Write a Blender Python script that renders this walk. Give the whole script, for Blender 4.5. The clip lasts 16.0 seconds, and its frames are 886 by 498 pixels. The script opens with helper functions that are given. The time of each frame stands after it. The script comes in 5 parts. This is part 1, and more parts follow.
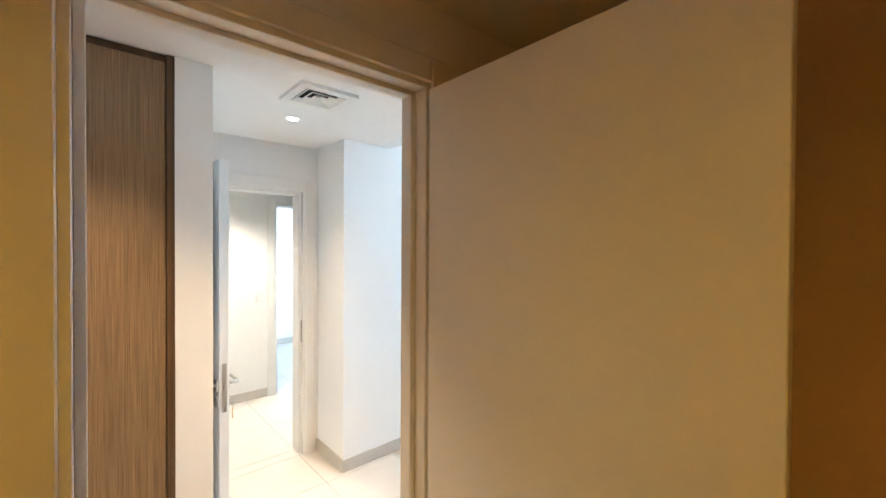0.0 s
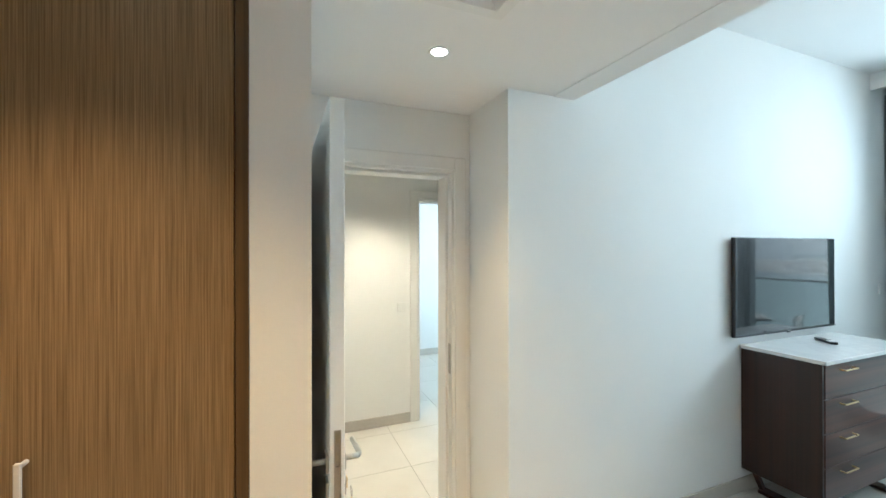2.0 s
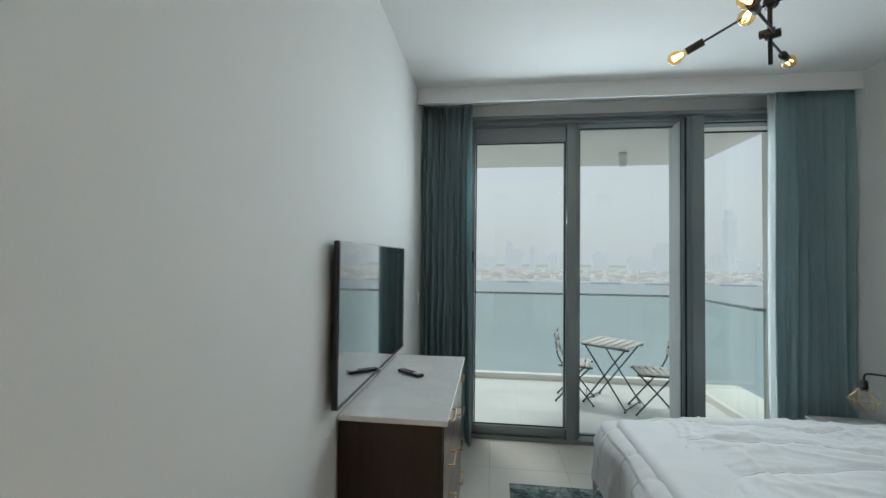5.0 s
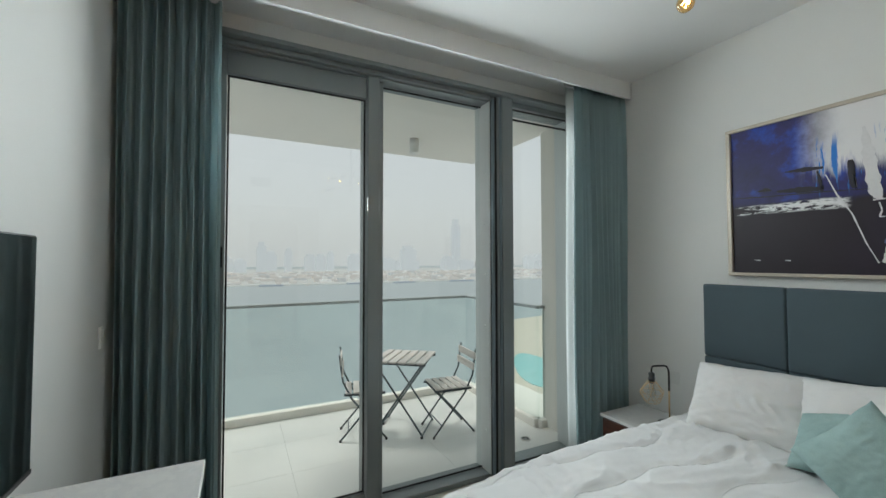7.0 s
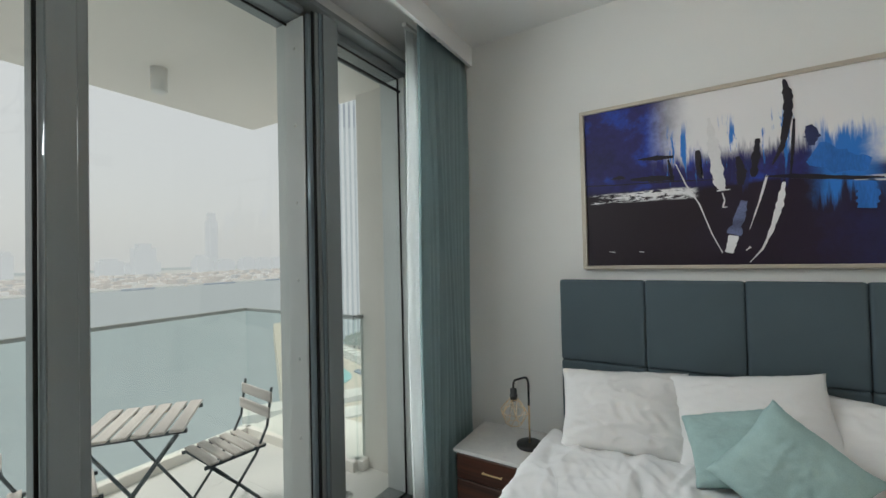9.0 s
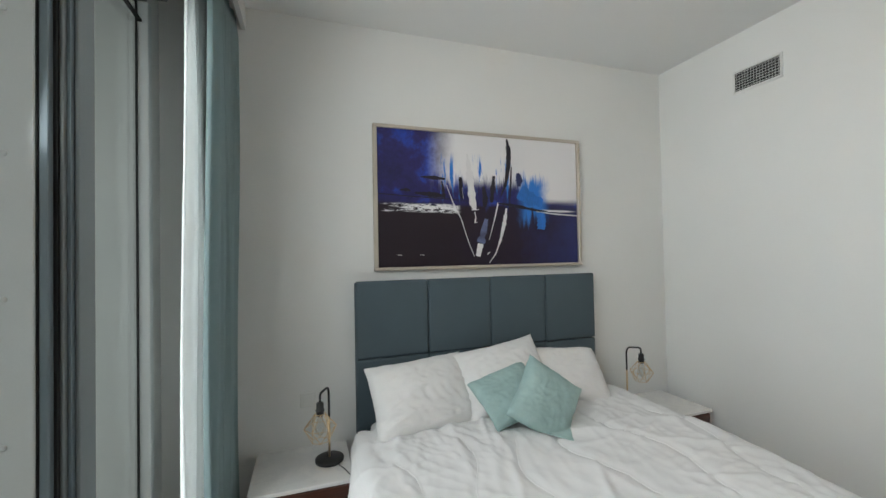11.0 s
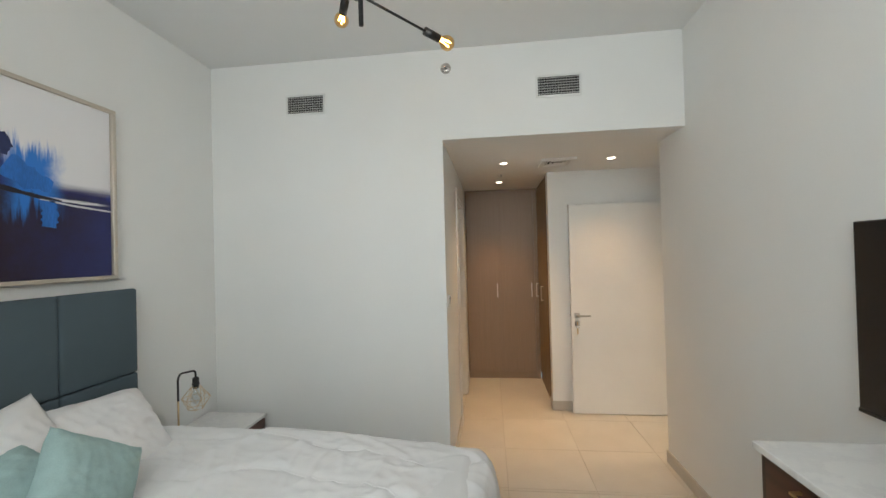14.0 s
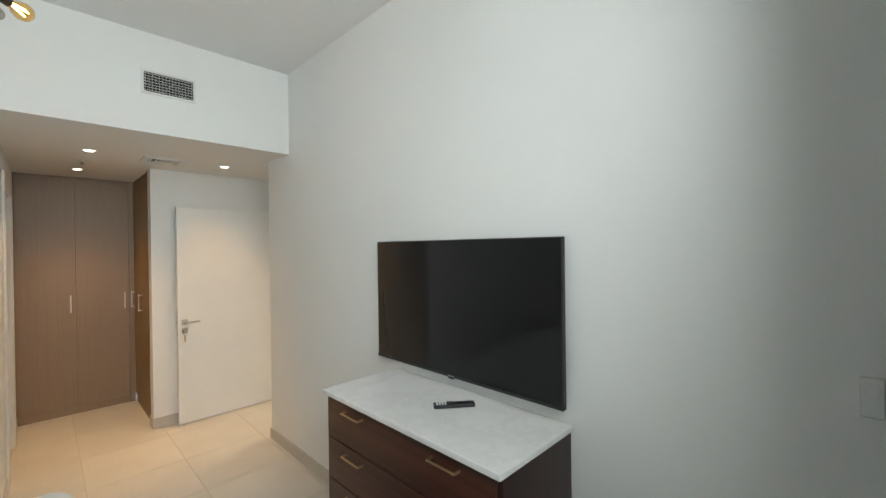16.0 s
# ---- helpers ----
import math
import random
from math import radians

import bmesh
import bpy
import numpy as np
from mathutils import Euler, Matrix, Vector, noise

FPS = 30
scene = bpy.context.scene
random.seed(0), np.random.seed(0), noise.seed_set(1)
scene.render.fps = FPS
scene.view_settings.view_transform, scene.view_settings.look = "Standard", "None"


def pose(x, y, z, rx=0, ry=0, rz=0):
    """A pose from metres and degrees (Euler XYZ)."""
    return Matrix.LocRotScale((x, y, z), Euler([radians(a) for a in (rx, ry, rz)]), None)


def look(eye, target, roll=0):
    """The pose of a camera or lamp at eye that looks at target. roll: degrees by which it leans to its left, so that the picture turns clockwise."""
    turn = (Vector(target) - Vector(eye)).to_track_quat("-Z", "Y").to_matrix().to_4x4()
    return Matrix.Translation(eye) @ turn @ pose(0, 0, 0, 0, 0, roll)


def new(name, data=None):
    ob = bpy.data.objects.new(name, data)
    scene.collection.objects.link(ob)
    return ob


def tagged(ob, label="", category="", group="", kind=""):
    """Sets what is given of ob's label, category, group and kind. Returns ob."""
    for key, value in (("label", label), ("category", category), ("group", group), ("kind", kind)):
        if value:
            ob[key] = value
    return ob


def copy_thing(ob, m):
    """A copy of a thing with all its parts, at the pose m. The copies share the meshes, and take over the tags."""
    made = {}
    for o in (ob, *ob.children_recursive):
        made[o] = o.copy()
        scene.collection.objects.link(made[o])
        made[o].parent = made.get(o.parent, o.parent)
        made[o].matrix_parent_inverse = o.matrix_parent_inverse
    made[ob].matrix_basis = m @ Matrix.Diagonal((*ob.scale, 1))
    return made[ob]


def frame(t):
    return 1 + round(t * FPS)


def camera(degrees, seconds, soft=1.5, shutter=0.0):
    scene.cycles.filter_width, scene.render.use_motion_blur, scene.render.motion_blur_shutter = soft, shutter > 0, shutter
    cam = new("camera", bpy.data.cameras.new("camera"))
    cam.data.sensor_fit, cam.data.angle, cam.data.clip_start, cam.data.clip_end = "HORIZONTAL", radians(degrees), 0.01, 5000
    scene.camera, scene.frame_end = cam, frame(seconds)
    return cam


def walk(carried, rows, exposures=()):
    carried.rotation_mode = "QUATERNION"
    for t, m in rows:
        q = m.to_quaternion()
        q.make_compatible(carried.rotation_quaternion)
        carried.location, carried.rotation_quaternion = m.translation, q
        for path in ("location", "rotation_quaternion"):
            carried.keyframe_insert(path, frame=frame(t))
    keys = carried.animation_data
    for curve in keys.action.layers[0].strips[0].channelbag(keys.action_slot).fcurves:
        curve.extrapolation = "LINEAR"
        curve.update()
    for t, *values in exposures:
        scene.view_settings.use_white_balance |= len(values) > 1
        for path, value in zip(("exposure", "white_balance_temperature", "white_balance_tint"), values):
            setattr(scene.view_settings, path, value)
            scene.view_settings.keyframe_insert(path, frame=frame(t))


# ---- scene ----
cam = camera(95.8, 16.0)
PATH = [
    (0, (1.055, -1.841, 1.697), (-0.438, -0.51, 1.674), 0.3),
    (0.5, (0.882, -1.779, 1.675), (-0.81, -0.715, 1.657), 0.2),
    (1, (0.652, -1.682, 1.674), (-1.172, -0.861, 1.662), -0.0),
    (1.5, (0.360, -1.63, 1.663), (-1.502, -0.899, 1.659), -0.0),
    (2, (0.119, -1.5, 1.649), (-1.732, -0.742, 1.652), -0.1),
    (2.5, (-0.081, -1.378, 1.635), (-1.785, -0.333, 1.654), -0.0),
    (3, (-0.313, -1.275, 1.628), (-1.741, 0.124, 1.659), 0.1),
    (3.5, (-0.526, -1.088, 1.615), (-1.594, 0.602, 1.655), 0.3),
    (4, (-0.732, -0.849, 1.649), (-1.496, 0.999, 1.682), 0.5),
    (6.5, (-1.109, 0.697, 1.663), (-0.511, 2.605, 1.717), -0.0),
    (7, (-1.077, 0.92, 1.652), (-0.171, 2.701, 1.715), -0.1),
    (7.5, (-0.984, 1.115, 1.643), (0.164, 2.751, 1.712), 0.2),
    (8, (-0.84, 1.333, 1.678), (0.499, 2.817, 1.734), -0.9),
    (10.3, (-0.700, 2.556, 1.625), (1.298, 2.592, 1.688), -0.9),
    (10.5, (-0.722, 2.636, 1.629), (1.270, 2.472, 1.691), -1.1),
    (10.7, (-0.740, 2.700, 1.644), (1.225, 2.330, 1.688), -1.1),
    (11, (-0.768, 2.792, 1.645), (1.128, 2.150, 1.681), -1.1),
    (11.5, (-0.786, 2.857, 1.643), (0.947, 1.86, 1.678), -1.3),
    (12, (-0.758, 2.865, 1.684), (0.718, 1.515, 1.693), -1.3),
    (12.5, (-0.691, 2.83, 1.659), (0.46, 1.194, 1.677), -1.5),
    (13, (-0.546, 2.85, 1.645), (0.288, 1.032, 1.664), -1.5),
    (13.5, (-0.413, 2.835, 1.63), (0.102, 0.903, 1.652), -1.4),
    (14, (-0.316, 2.849, 1.654), (-0.084, 0.862, 1.675), -1.5),
    (14.5, (-0.184, 2.924, 1.689), (-0.295, 0.927, 1.698), -1.3),
    (15, (-0.129, 3.034, 1.661), (-0.7, 1.117, 1.67), -0.9),
    (15.5, (-0.157, 3.12, 1.685), (-1.166, 1.392, 1.682), -0.6),
    (16, (-0.199, 3.212, 1.693), (-1.614, 1.8, 1.683), -0.7),
]

EXPOSURES = [(0, 1.70, 5100, 4), (0.5, 1.42, 5000, 3), (1.0, 1.36, 5050, 2), (2.0, 1.15, 5250, -3), (2.5, 0.9, 5250, -1), (3.0, 0.5, 5600, 2), (4.0, 0.15, 5800, 2), (6.5, 0.05, 6200, 4), (9.0, 0.08, 6500, 8), (10.5, 0.2, 6500, 9), (11.3, 0.2, 6550, 9), (12.2, 0.2, 6800, 12), (13, 0.17, 6550, 8), (13.5, 0.2, 6600, 9), (15, 0.22, 6450, 6), (16, 0.38, 6400, 6)]
walk(cam, [(t, look(eye, target, roll)) for t, eye, target, roll in PATH], EXPOSURES)

# ---- plan, metres ----
XT, XB = -1.64, 1.785          # television wall, bed wall
YW = 3.53                      # inner face of the window frame
CEIL, ALC = 3.12, 2.47         # room ceiling, lower ceiling of the entry
XD = -2.09                     # wall with the entry door
YP = -1.425                    # wall behind the open door leaf
XW, YC = -0.93, -2.45          # wardrobe fronts
WATER = -46.0

# ---- world, sun, lamps ----
world = bpy.data.worlds.new("hazy_sky")
scene.world = world
world.use_nodes = True
wn, wl = world.node_tree.nodes, world.node_tree.links
wn.clear()
sky = wn.new("ShaderNodeTexSky")
sky.sky_type = "NISHITA"
sky.sun_disc = False
sky.sun_elevation = radians(62)
sky.sun_rotation = radians(-28)
sky.dust_density = 6.0
haze = wn.new("ShaderNodeMix")
haze.data_type = "RGBA"
haze.inputs[0].default_value = 0.82
haze.inputs[7].default_value = (6.9, 6.9, 6.85, 1)
back = wn.new("ShaderNodeBackground")
back.inputs[1].default_value = 0.1
wo = wn.new("ShaderNodeOutputWorld")
wl.new(sky.outputs[0], haze.inputs[6])
wl.new(haze.outputs[2], back.inputs[0])
wl.new(back.outputs[0], wo.inputs[0])


def lamp(name, kind, m, power, colour, label="", **more):
    data = bpy.data.lights.new(name, kind)
    data.energy, data.color = power, colour
    for key, value in more.items():
        if key == "size":
            data.size = value
        elif key == "size_y":
            data.shape, data.size_y = "RECTANGLE", value
        elif key == "radius":
            data.shadow_soft_size = value
        elif key == "cone":
            data.spot_size, data.spot_blend = radians(value), 0.95
        elif key == "spread":
            data.spread = radians(value)
        elif key == "angle":
            data.angle = radians(value)
    ob = new(name, data)
    ob.matrix_world = m
    return ob


lamp("sun", "SUN", look((-9, 17, 36), (0, 0, 0)), 1.8, (1, 0.95, 0.88), angle=14)
# daylight that enters through the opening of the balcony and the window
for mid, width, low, high, power in ((-0.27, 1.74, 1.99, 2.81, 22.5), (1.10, 0.50, 0.35, 2.75, 7.0)):
    lamp("window_light", "AREA", pose(mid, 3.47, (low + high) / 2, -79 if low > 1 else -88, 0, 0), power, (0.93, 0.98, 1.0), size=width, size_y=high - low, spread=146)
# daylight of the room beyond the corridor
lamp("far_room_light", "AREA", pose(-4.6, 1.6, 1.5, -90, 0, 0), 20, (0.9, 0.97, 1.0), size=1.6, size_y=2.0)
WARM = (1, 0.60, 0.28)
for dx, dy, power in ((-0.465, -0.885, 54), (-0.445, -1.89, 58), (-1.42, -0.885, 40)):
    lamp("downlight_lamp", "SPOT", pose(dx, dy, 2.462), power, WARM, radius=0.03, cone=92)
lamp("corridor_lamp", "SPOT", pose(-2.9, -0.75, 2.462), 120, (1, 0.76, 0.52), radius=0.06, cone=112)
lamp("bathroom_lamp", "SPOT", pose(1.25, -2.35, 2.42), 16, (1, 0.51, 0.055), radius=0.08, cone=172)


# ---- materials ----
def material(name):
    m = bpy.data.materials.new(name)
    m.use_nodes = True
    n, l = m.node_tree.nodes, m.node_tree.links
    return m, n, l, n["Principled BSDF"]


def coords(n, l, scale=(1, 1, 1), kind="Object"):
    tc = n.new("ShaderNodeTexCoord")
    mp = n.new("ShaderNodeMapping")
    mp.inputs["Scale"].default_value = scale
    l.new(tc.outputs[kind], mp.inputs[0])
    return mp.outputs[0]


def noise_tex(n, l, vec, scale, detail=3, rough=0.55):
    t = n.new("ShaderNodeTexNoise")
    t.inputs["Scale"].default_value, t.inputs["Detail"].default_value, t.inputs["Roughness"].default_value = scale, detail, rough
    l.new(vec, t.inputs["Vector"])
    return t.outputs[0]


def ramp(n, l, fac, stops):
    r = n.new("ShaderNodeValToRGB")
    e = r.color_ramp.elements
    while len(e) < len(stops):
        e.new(0.5)
    for k, (p, c) in zip(e, stops):
        k.position, k.color = p, (*c, 1)
    l.new(fac, r.inputs[0])
    return r.outputs[0]


def mixc(n, l, fac, a, b, mode="MIX"):
    m = n.new("ShaderNodeMix")
    m.data_type, m.blend_type = "RGBA", mode
    for sock, v in ((0, fac), (6, a), (7, b)):
        if hasattr(v, "is_linked"):
            l.new(v, m.inputs[sock])
        elif isinstance(v, tuple):
            m.inputs[sock].default_value = (*v, 1)
        else:
            m.inputs[sock].default_value = v
    return m.outputs[2]


def bump(n, l, height, b, strength=0.1, distance=0.002):
    k = n.new("ShaderNodeBump")
    k.inputs["Strength"].default_value, k.inputs["Distance"].default_value = strength, distance
    l.new(height, k.inputs["Height"])
    l.new(k.outputs[0], b.inputs["Normal"])


def surface(name, colour, rough=0.5, metal=0.0, vary=0.06, grain=60.0, blotch=2.5, relief=0.08, stretch=(1, 1, 1), spec=0.5):
    """A painted or plain surface with fine grain and slow blotches."""
    m, n, l, b = material(name)
    v = coords(n, l, stretch)
    fine, slow = noise_tex(n, l, v, grain), noise_tex(n, l, v, blotch)
    lo = tuple(c * (1 - vary) for c in colour)
    hi = tuple(min(1, c * (1 + vary)) for c in colour)
    c1 = ramp(n, l, slow, [(0.3, lo), (0.7, hi)])
    c2 = ramp(n, l, fine, [(0.3, (1 - vary, 1 - vary, 1 - vary)), (0.7, (1, 1, 1))])
    l.new(mixc(n, l, 1.0, c1, c2, "MULTIPLY"), b.inputs["Base Color"])
    rr = n.new("ShaderNodeMapRange")
    rr.inputs[3].default_value, rr.inputs[4].default_value = max(0.02, rough - 0.07), min(1, rough + 0.07)
    l.new(slow, rr.inputs[0])
    l.new(rr.outputs[0], b.inputs["Roughness"])
    b.inputs["Metallic"].default_value = metal
    b.inputs["Specular IOR Level"].default_value = spec
    if relief:
        bump(n, l, fine, b, relief)
    return m


def wood(name, dark, light, along, rough=0.4, lines=90.0, band=0.78):
    """Wood with grain along the axis 'along' (0, 1, 2)."""
    m, n, l, b = material(name)
    sc = [1.0, 1.0, 1.0]
    sc[along] = 0.010
    v = coords(n, l, tuple(sc))
    f1, f2 = noise_tex(n, l, v, lines, 4, 0.65), noise_tex(n, l, v, lines * 0.18, 2)
    c = ramp(n, l, f1, [(0.32, dark), (0.68, light)])
    c2 = ramp(n, l, f2, [(0.35, (band, band, band)), (0.65, (1, 1, 1))])
    l.new(mixc(n, l, 0.9, c, c2, "MULTIPLY"), b.inputs["Base Color"])
    b.inputs["Roughness"].default_value = rough
    bump(n, l, f1, b, 0.15, 0.001)
    return m


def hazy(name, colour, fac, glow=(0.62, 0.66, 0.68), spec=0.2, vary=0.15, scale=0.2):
    """A far surface with haze put in: its colour is mixed with a flat glow."""
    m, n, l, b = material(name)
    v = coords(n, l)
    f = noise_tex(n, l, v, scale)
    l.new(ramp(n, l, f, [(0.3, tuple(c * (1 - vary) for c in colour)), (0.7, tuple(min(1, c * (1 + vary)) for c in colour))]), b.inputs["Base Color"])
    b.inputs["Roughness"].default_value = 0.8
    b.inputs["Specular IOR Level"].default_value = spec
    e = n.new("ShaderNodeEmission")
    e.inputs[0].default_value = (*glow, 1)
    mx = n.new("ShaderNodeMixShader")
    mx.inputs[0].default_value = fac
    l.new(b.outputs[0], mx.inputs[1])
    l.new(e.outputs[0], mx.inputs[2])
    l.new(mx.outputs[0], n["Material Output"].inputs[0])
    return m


def glow(name, colour, strength):
    m, n, l, b = material(name)
    e = n.new("ShaderNodeEmission")
    e.inputs[0].default_value, e.inputs[1].default_value = (*colour, 1), strength
    l.new(e.outputs[0], n["Material Output"].inputs[0])
    return m


def clear_glass(name, tint, gloss=0.06, rough=0.0):
    m, n, l, b = material(name)
    t = n.new("ShaderNodeBsdfTransparent")
    t.inputs[0].default_value = (*tint, 1)
    g = n.new("ShaderNodeBsdfGlossy")
    g.inputs["Roughness"].default_value = rough
    lw = n.new("ShaderNodeLayerWeight")
    pw = n.new("ShaderNodeMath")
    pw.operation = "POWER"
    pw.inputs[1].default_value = 4.0
    l.new(lw.outputs["Facing"], pw.inputs[0])
    ad = n.new("ShaderNodeMath")
    ad.operation, ad.use_clamp = "MULTIPLY_ADD", True
    ad.inputs[1].default_value, ad.inputs[2].default_value = 0.8, gloss * 0.5
    l.new(pw.outputs[0], ad.inputs[0])
    mx = n.new("ShaderNodeMixShader")
    l.new(ad.outputs[0], mx.inputs[0])
    l.new(t.outputs[0], mx.inputs[1])
    l.new(g.outputs[0], mx.inputs[2])
    l.new(mx.outputs[0], n["Material Output"].inputs[0])
    return m


PAINT = surface("white_wall_paint", (0.80, 0.80, 0.78), 0.75, vary=0.02, grain=220, blotch=1.2, relief=0.06)
CEILING = surface("ceiling_paint", (0.80, 0.80, 0.79), 0.8, vary=0.015, grain=200, blotch=1.0, relief=0.04)
TRIM = surface("satin_white_trim", (0.78, 0.77, 0.74), 0.4, vary=0.02, grain=120, relief=0.03)
DOOR = surface("white_door_lacquer", (0.80, 0.79, 0.76), 0.42, vary=0.02, grain=90, relief=0.04)
SKIRT = surface("beige_porcelain_skirting", (0.52, 0.49, 0.44), 0.35, vary=0.05, grain=30)
GROUT = surface("grout", (0.42, 0.39, 0.34), 0.9, vary=0.06)
TEAL = surface("teal_curtain_fabric", (0.37, 0.48, 0.495), 0.92, vary=0.06, grain=350, blotch=3, relief=0.2)
LINING = surface("white_sheer_fabric", (0.88, 0.90, 0.89), 0.9, vary=0.03, grain=300, relief=0.1)


def let_through(m, colour, share):
    """Lets part of the light pass through a cloth."""
    n, l = m.node_tree.nodes, m.node_tree.links
    tr = n.new("ShaderNodeBsdfTranslucent")
    tr.inputs[0].default_value = (*colour, 1)
    mx = n.new("ShaderNodeMixShader")
    mx.inputs[0].default_value = share
    l.new(n["Principled BSDF"].outputs[0], mx.inputs[1])
    l.new(tr.outputs[0], mx.inputs[2])
    l.new(mx.outputs[0], n["Material Output"].inputs[0])


let_through(LINING, (0.93, 0.95, 0.95), 0.5)
let_through(TEAL, (0.42, 0.53, 0.545), 0.42)
ALU = surface("grey_aluminium", (0.25, 0.275, 0.28), 0.4, metal=0.35, vary=0.05, grain=300, relief=0.03)
# aluminium of the post and jamb, with sky light put into a paler colour
LITALU = surface("skylit_aluminium", (0.70, 0.73, 0.73), 0.42, metal=0.1, vary=0.03, grain=300, relief=0.02)
BLUEALU = surface("blue_grey_aluminium", (0.20, 0.25, 0.28), 0.38, metal=0.3, vary=0.04, grain=300, relief=0.02)
GASKET = surface("black_gasket", (0.012, 0.013, 0.014), 0.6)
CAPRAIL = surface("grey_metal_cap", (0.36, 0.39, 0.39), 0.45, metal=0.3, vary=0.05, grain=200, relief=0.02)
STEEL = surface("brushed_steel", (0.55, 0.53, 0.50), 0.28, metal=1.0, vary=0.05, grain=200, relief=0.03)
NICKEL = surface("satin_nickel", (0.78, 0.75, 0.70), 0.3, metal=0.45, vary=0.04, grain=200, relief=0.02)
BRASS = surface("brushed_brass", (0.72, 0.55, 0.30), 0.3, metal=1.0, vary=0.06, grain=200, relief=0.03)
ROSE = surface("gold_wire", (0.75, 0.56, 0.33), 0.3, metal=1.0, vary=0.05, grain=200, relief=0.02)
BLACK = surface("black_powder_coat", (0.012, 0.012, 0.013), 0.45, vary=0.1, grain=200)
BLACKPL = surface("black_plastic", (0.016, 0.016, 0.018), 0.35, vary=0.1, grain=120)
WARDROBE = wood("striped_wardrobe_laminate", (0.135, 0.08, 0.034), (0.34, 0.232, 0.118), 2, 0.42, 340, 0.85)
WARDROBE_B = wood("taupe_wardrobe_laminate", (0.285, 0.205, 0.142), (0.34, 0.25, 0.18), 2, 0.45, 260, 0.95)
EDGE = wood("brown_edge_trim", (0.06, 0.034, 0.014), (0.13, 0.075, 0.03), 2, 0.4, 60)
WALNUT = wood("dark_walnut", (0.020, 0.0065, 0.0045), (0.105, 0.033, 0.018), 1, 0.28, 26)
# same walnut for the dresser sides, their shade put into a darker colour
WALNUT_V = wood("shaded_walnut_side", (0.009, 0.003, 0.002), (0.036, 0.0105, 0.0065), 2, 0.3, 26)
ACACIA = wood("light_slat_wood", (0.58, 0.54, 0.50), (0.74, 0.70, 0.66), 1, 0.6, 60)
DARKSTEEL = surface("dark_green_steel", (0.075, 0.10, 0.11), 0.45, metal=0.2, vary=0.1)
SLATE = surface("slate_blue_upholstery", (0.074, 0.104, 0.122), 0.9, vary=0.06, grain=420, blotch=4, relief=0.25)


def crease(m, scale, depth):
    """Adds a fine net of soft creases to a cloth."""
    n, l = m.node_tree.nodes, m.node_tree.links
    b = n["Principled BSDF"]
    t = n.new("ShaderNodeTexNoise")
    t.noise_type = "RIDGED_MULTIFRACTAL"
    t.inputs["Scale"].default_value, t.inputs["Detail"].default_value, t.inputs["Distortion"].default_value = scale, 3.0, 0.6
    l.new(coords(n, l, (0.7, 1.6, 1.0)), t.inputs["Vector"])
    k = n.new("ShaderNodeBump")
    k.inputs["Strength"].default_value, k.inputs["Distance"].default_value = 0.45, depth
    old = b.inputs["Normal"].links[0].from_socket
    l.new(t.outputs[0], k.inputs["Height"])
    l.new(old, k.inputs["Normal"])
    l.new(k.outputs[0], b.inputs["Normal"])


LINEN = surface("white_cotton", (0.80, 0.80, 0.80), 0.88, vary=0.02, grain=500, blotch=6, relief=0.12)
PILLOW = surface("white_pillow_cotton", (0.79, 0.78, 0.77), 0.88, vary=0.025, grain=450, blotch=7, relief=0.15)
crease(LINEN, 6.0, 0.004)
crease(PILLOW, 5.0, 0.002)
MINT = surface("seafoam_velvet", (0.35, 0.49, 0.475), 0.85, vary=0.12, grain=300, blotch=9, relief=0.2)
BULB_ON = glow("lit_filament", (1.0, 0.62, 0.2), 40)
AMBER = clear_glass("amber_bulb_glass", (1.0, 0.80, 0.50))
BULB_OFF = clear_glass("clear_bulb_glass", (0.93, 0.94, 0.94))
GLASS = clear_glass("window_glass", (0.97, 0.985, 0.98))
RAILGLASS = clear_glass("green_laminated_glass", (0.93, 0.97, 0.962))
LENS_ON = glow("downlight_lens", (1.0, 0.88, 0.70), 7)
STUCCO = surface("white_render", (0.84, 0.81, 0.76), 0.85, vary=0.03, grain=150, relief=0.1)
BALCONY = surface("pale_balcony_tile", (0.70, 0.70, 0.68), 0.5, vary=0.04, grain=40)
VOID = surface("dark_duct_void", (0.02, 0.02, 0.02), 0.9)
PLASTIC = surface("white_plastic", (0.75, 0.75, 0.73), 0.4, vary=0.02)


def marble():
    m, n, l, b = material("white_marble")
    v = coords(n, l)
    a = noise_tex(n, l, v, 3.5, 8, 0.7)
    c = ramp(n, l, a, [(0.40, (0.77, 0.76, 0.74)), (0.49, (0.72, 0.71, 0.70)), (0.52, (0.77, 0.76, 0.74)), (0.7, (0.79, 0.78, 0.76))])
    l.new(c, b.inputs["Base Color"])
    b.inputs["Roughness"].default_value = 0.16
    return m


MARBLE = marble()


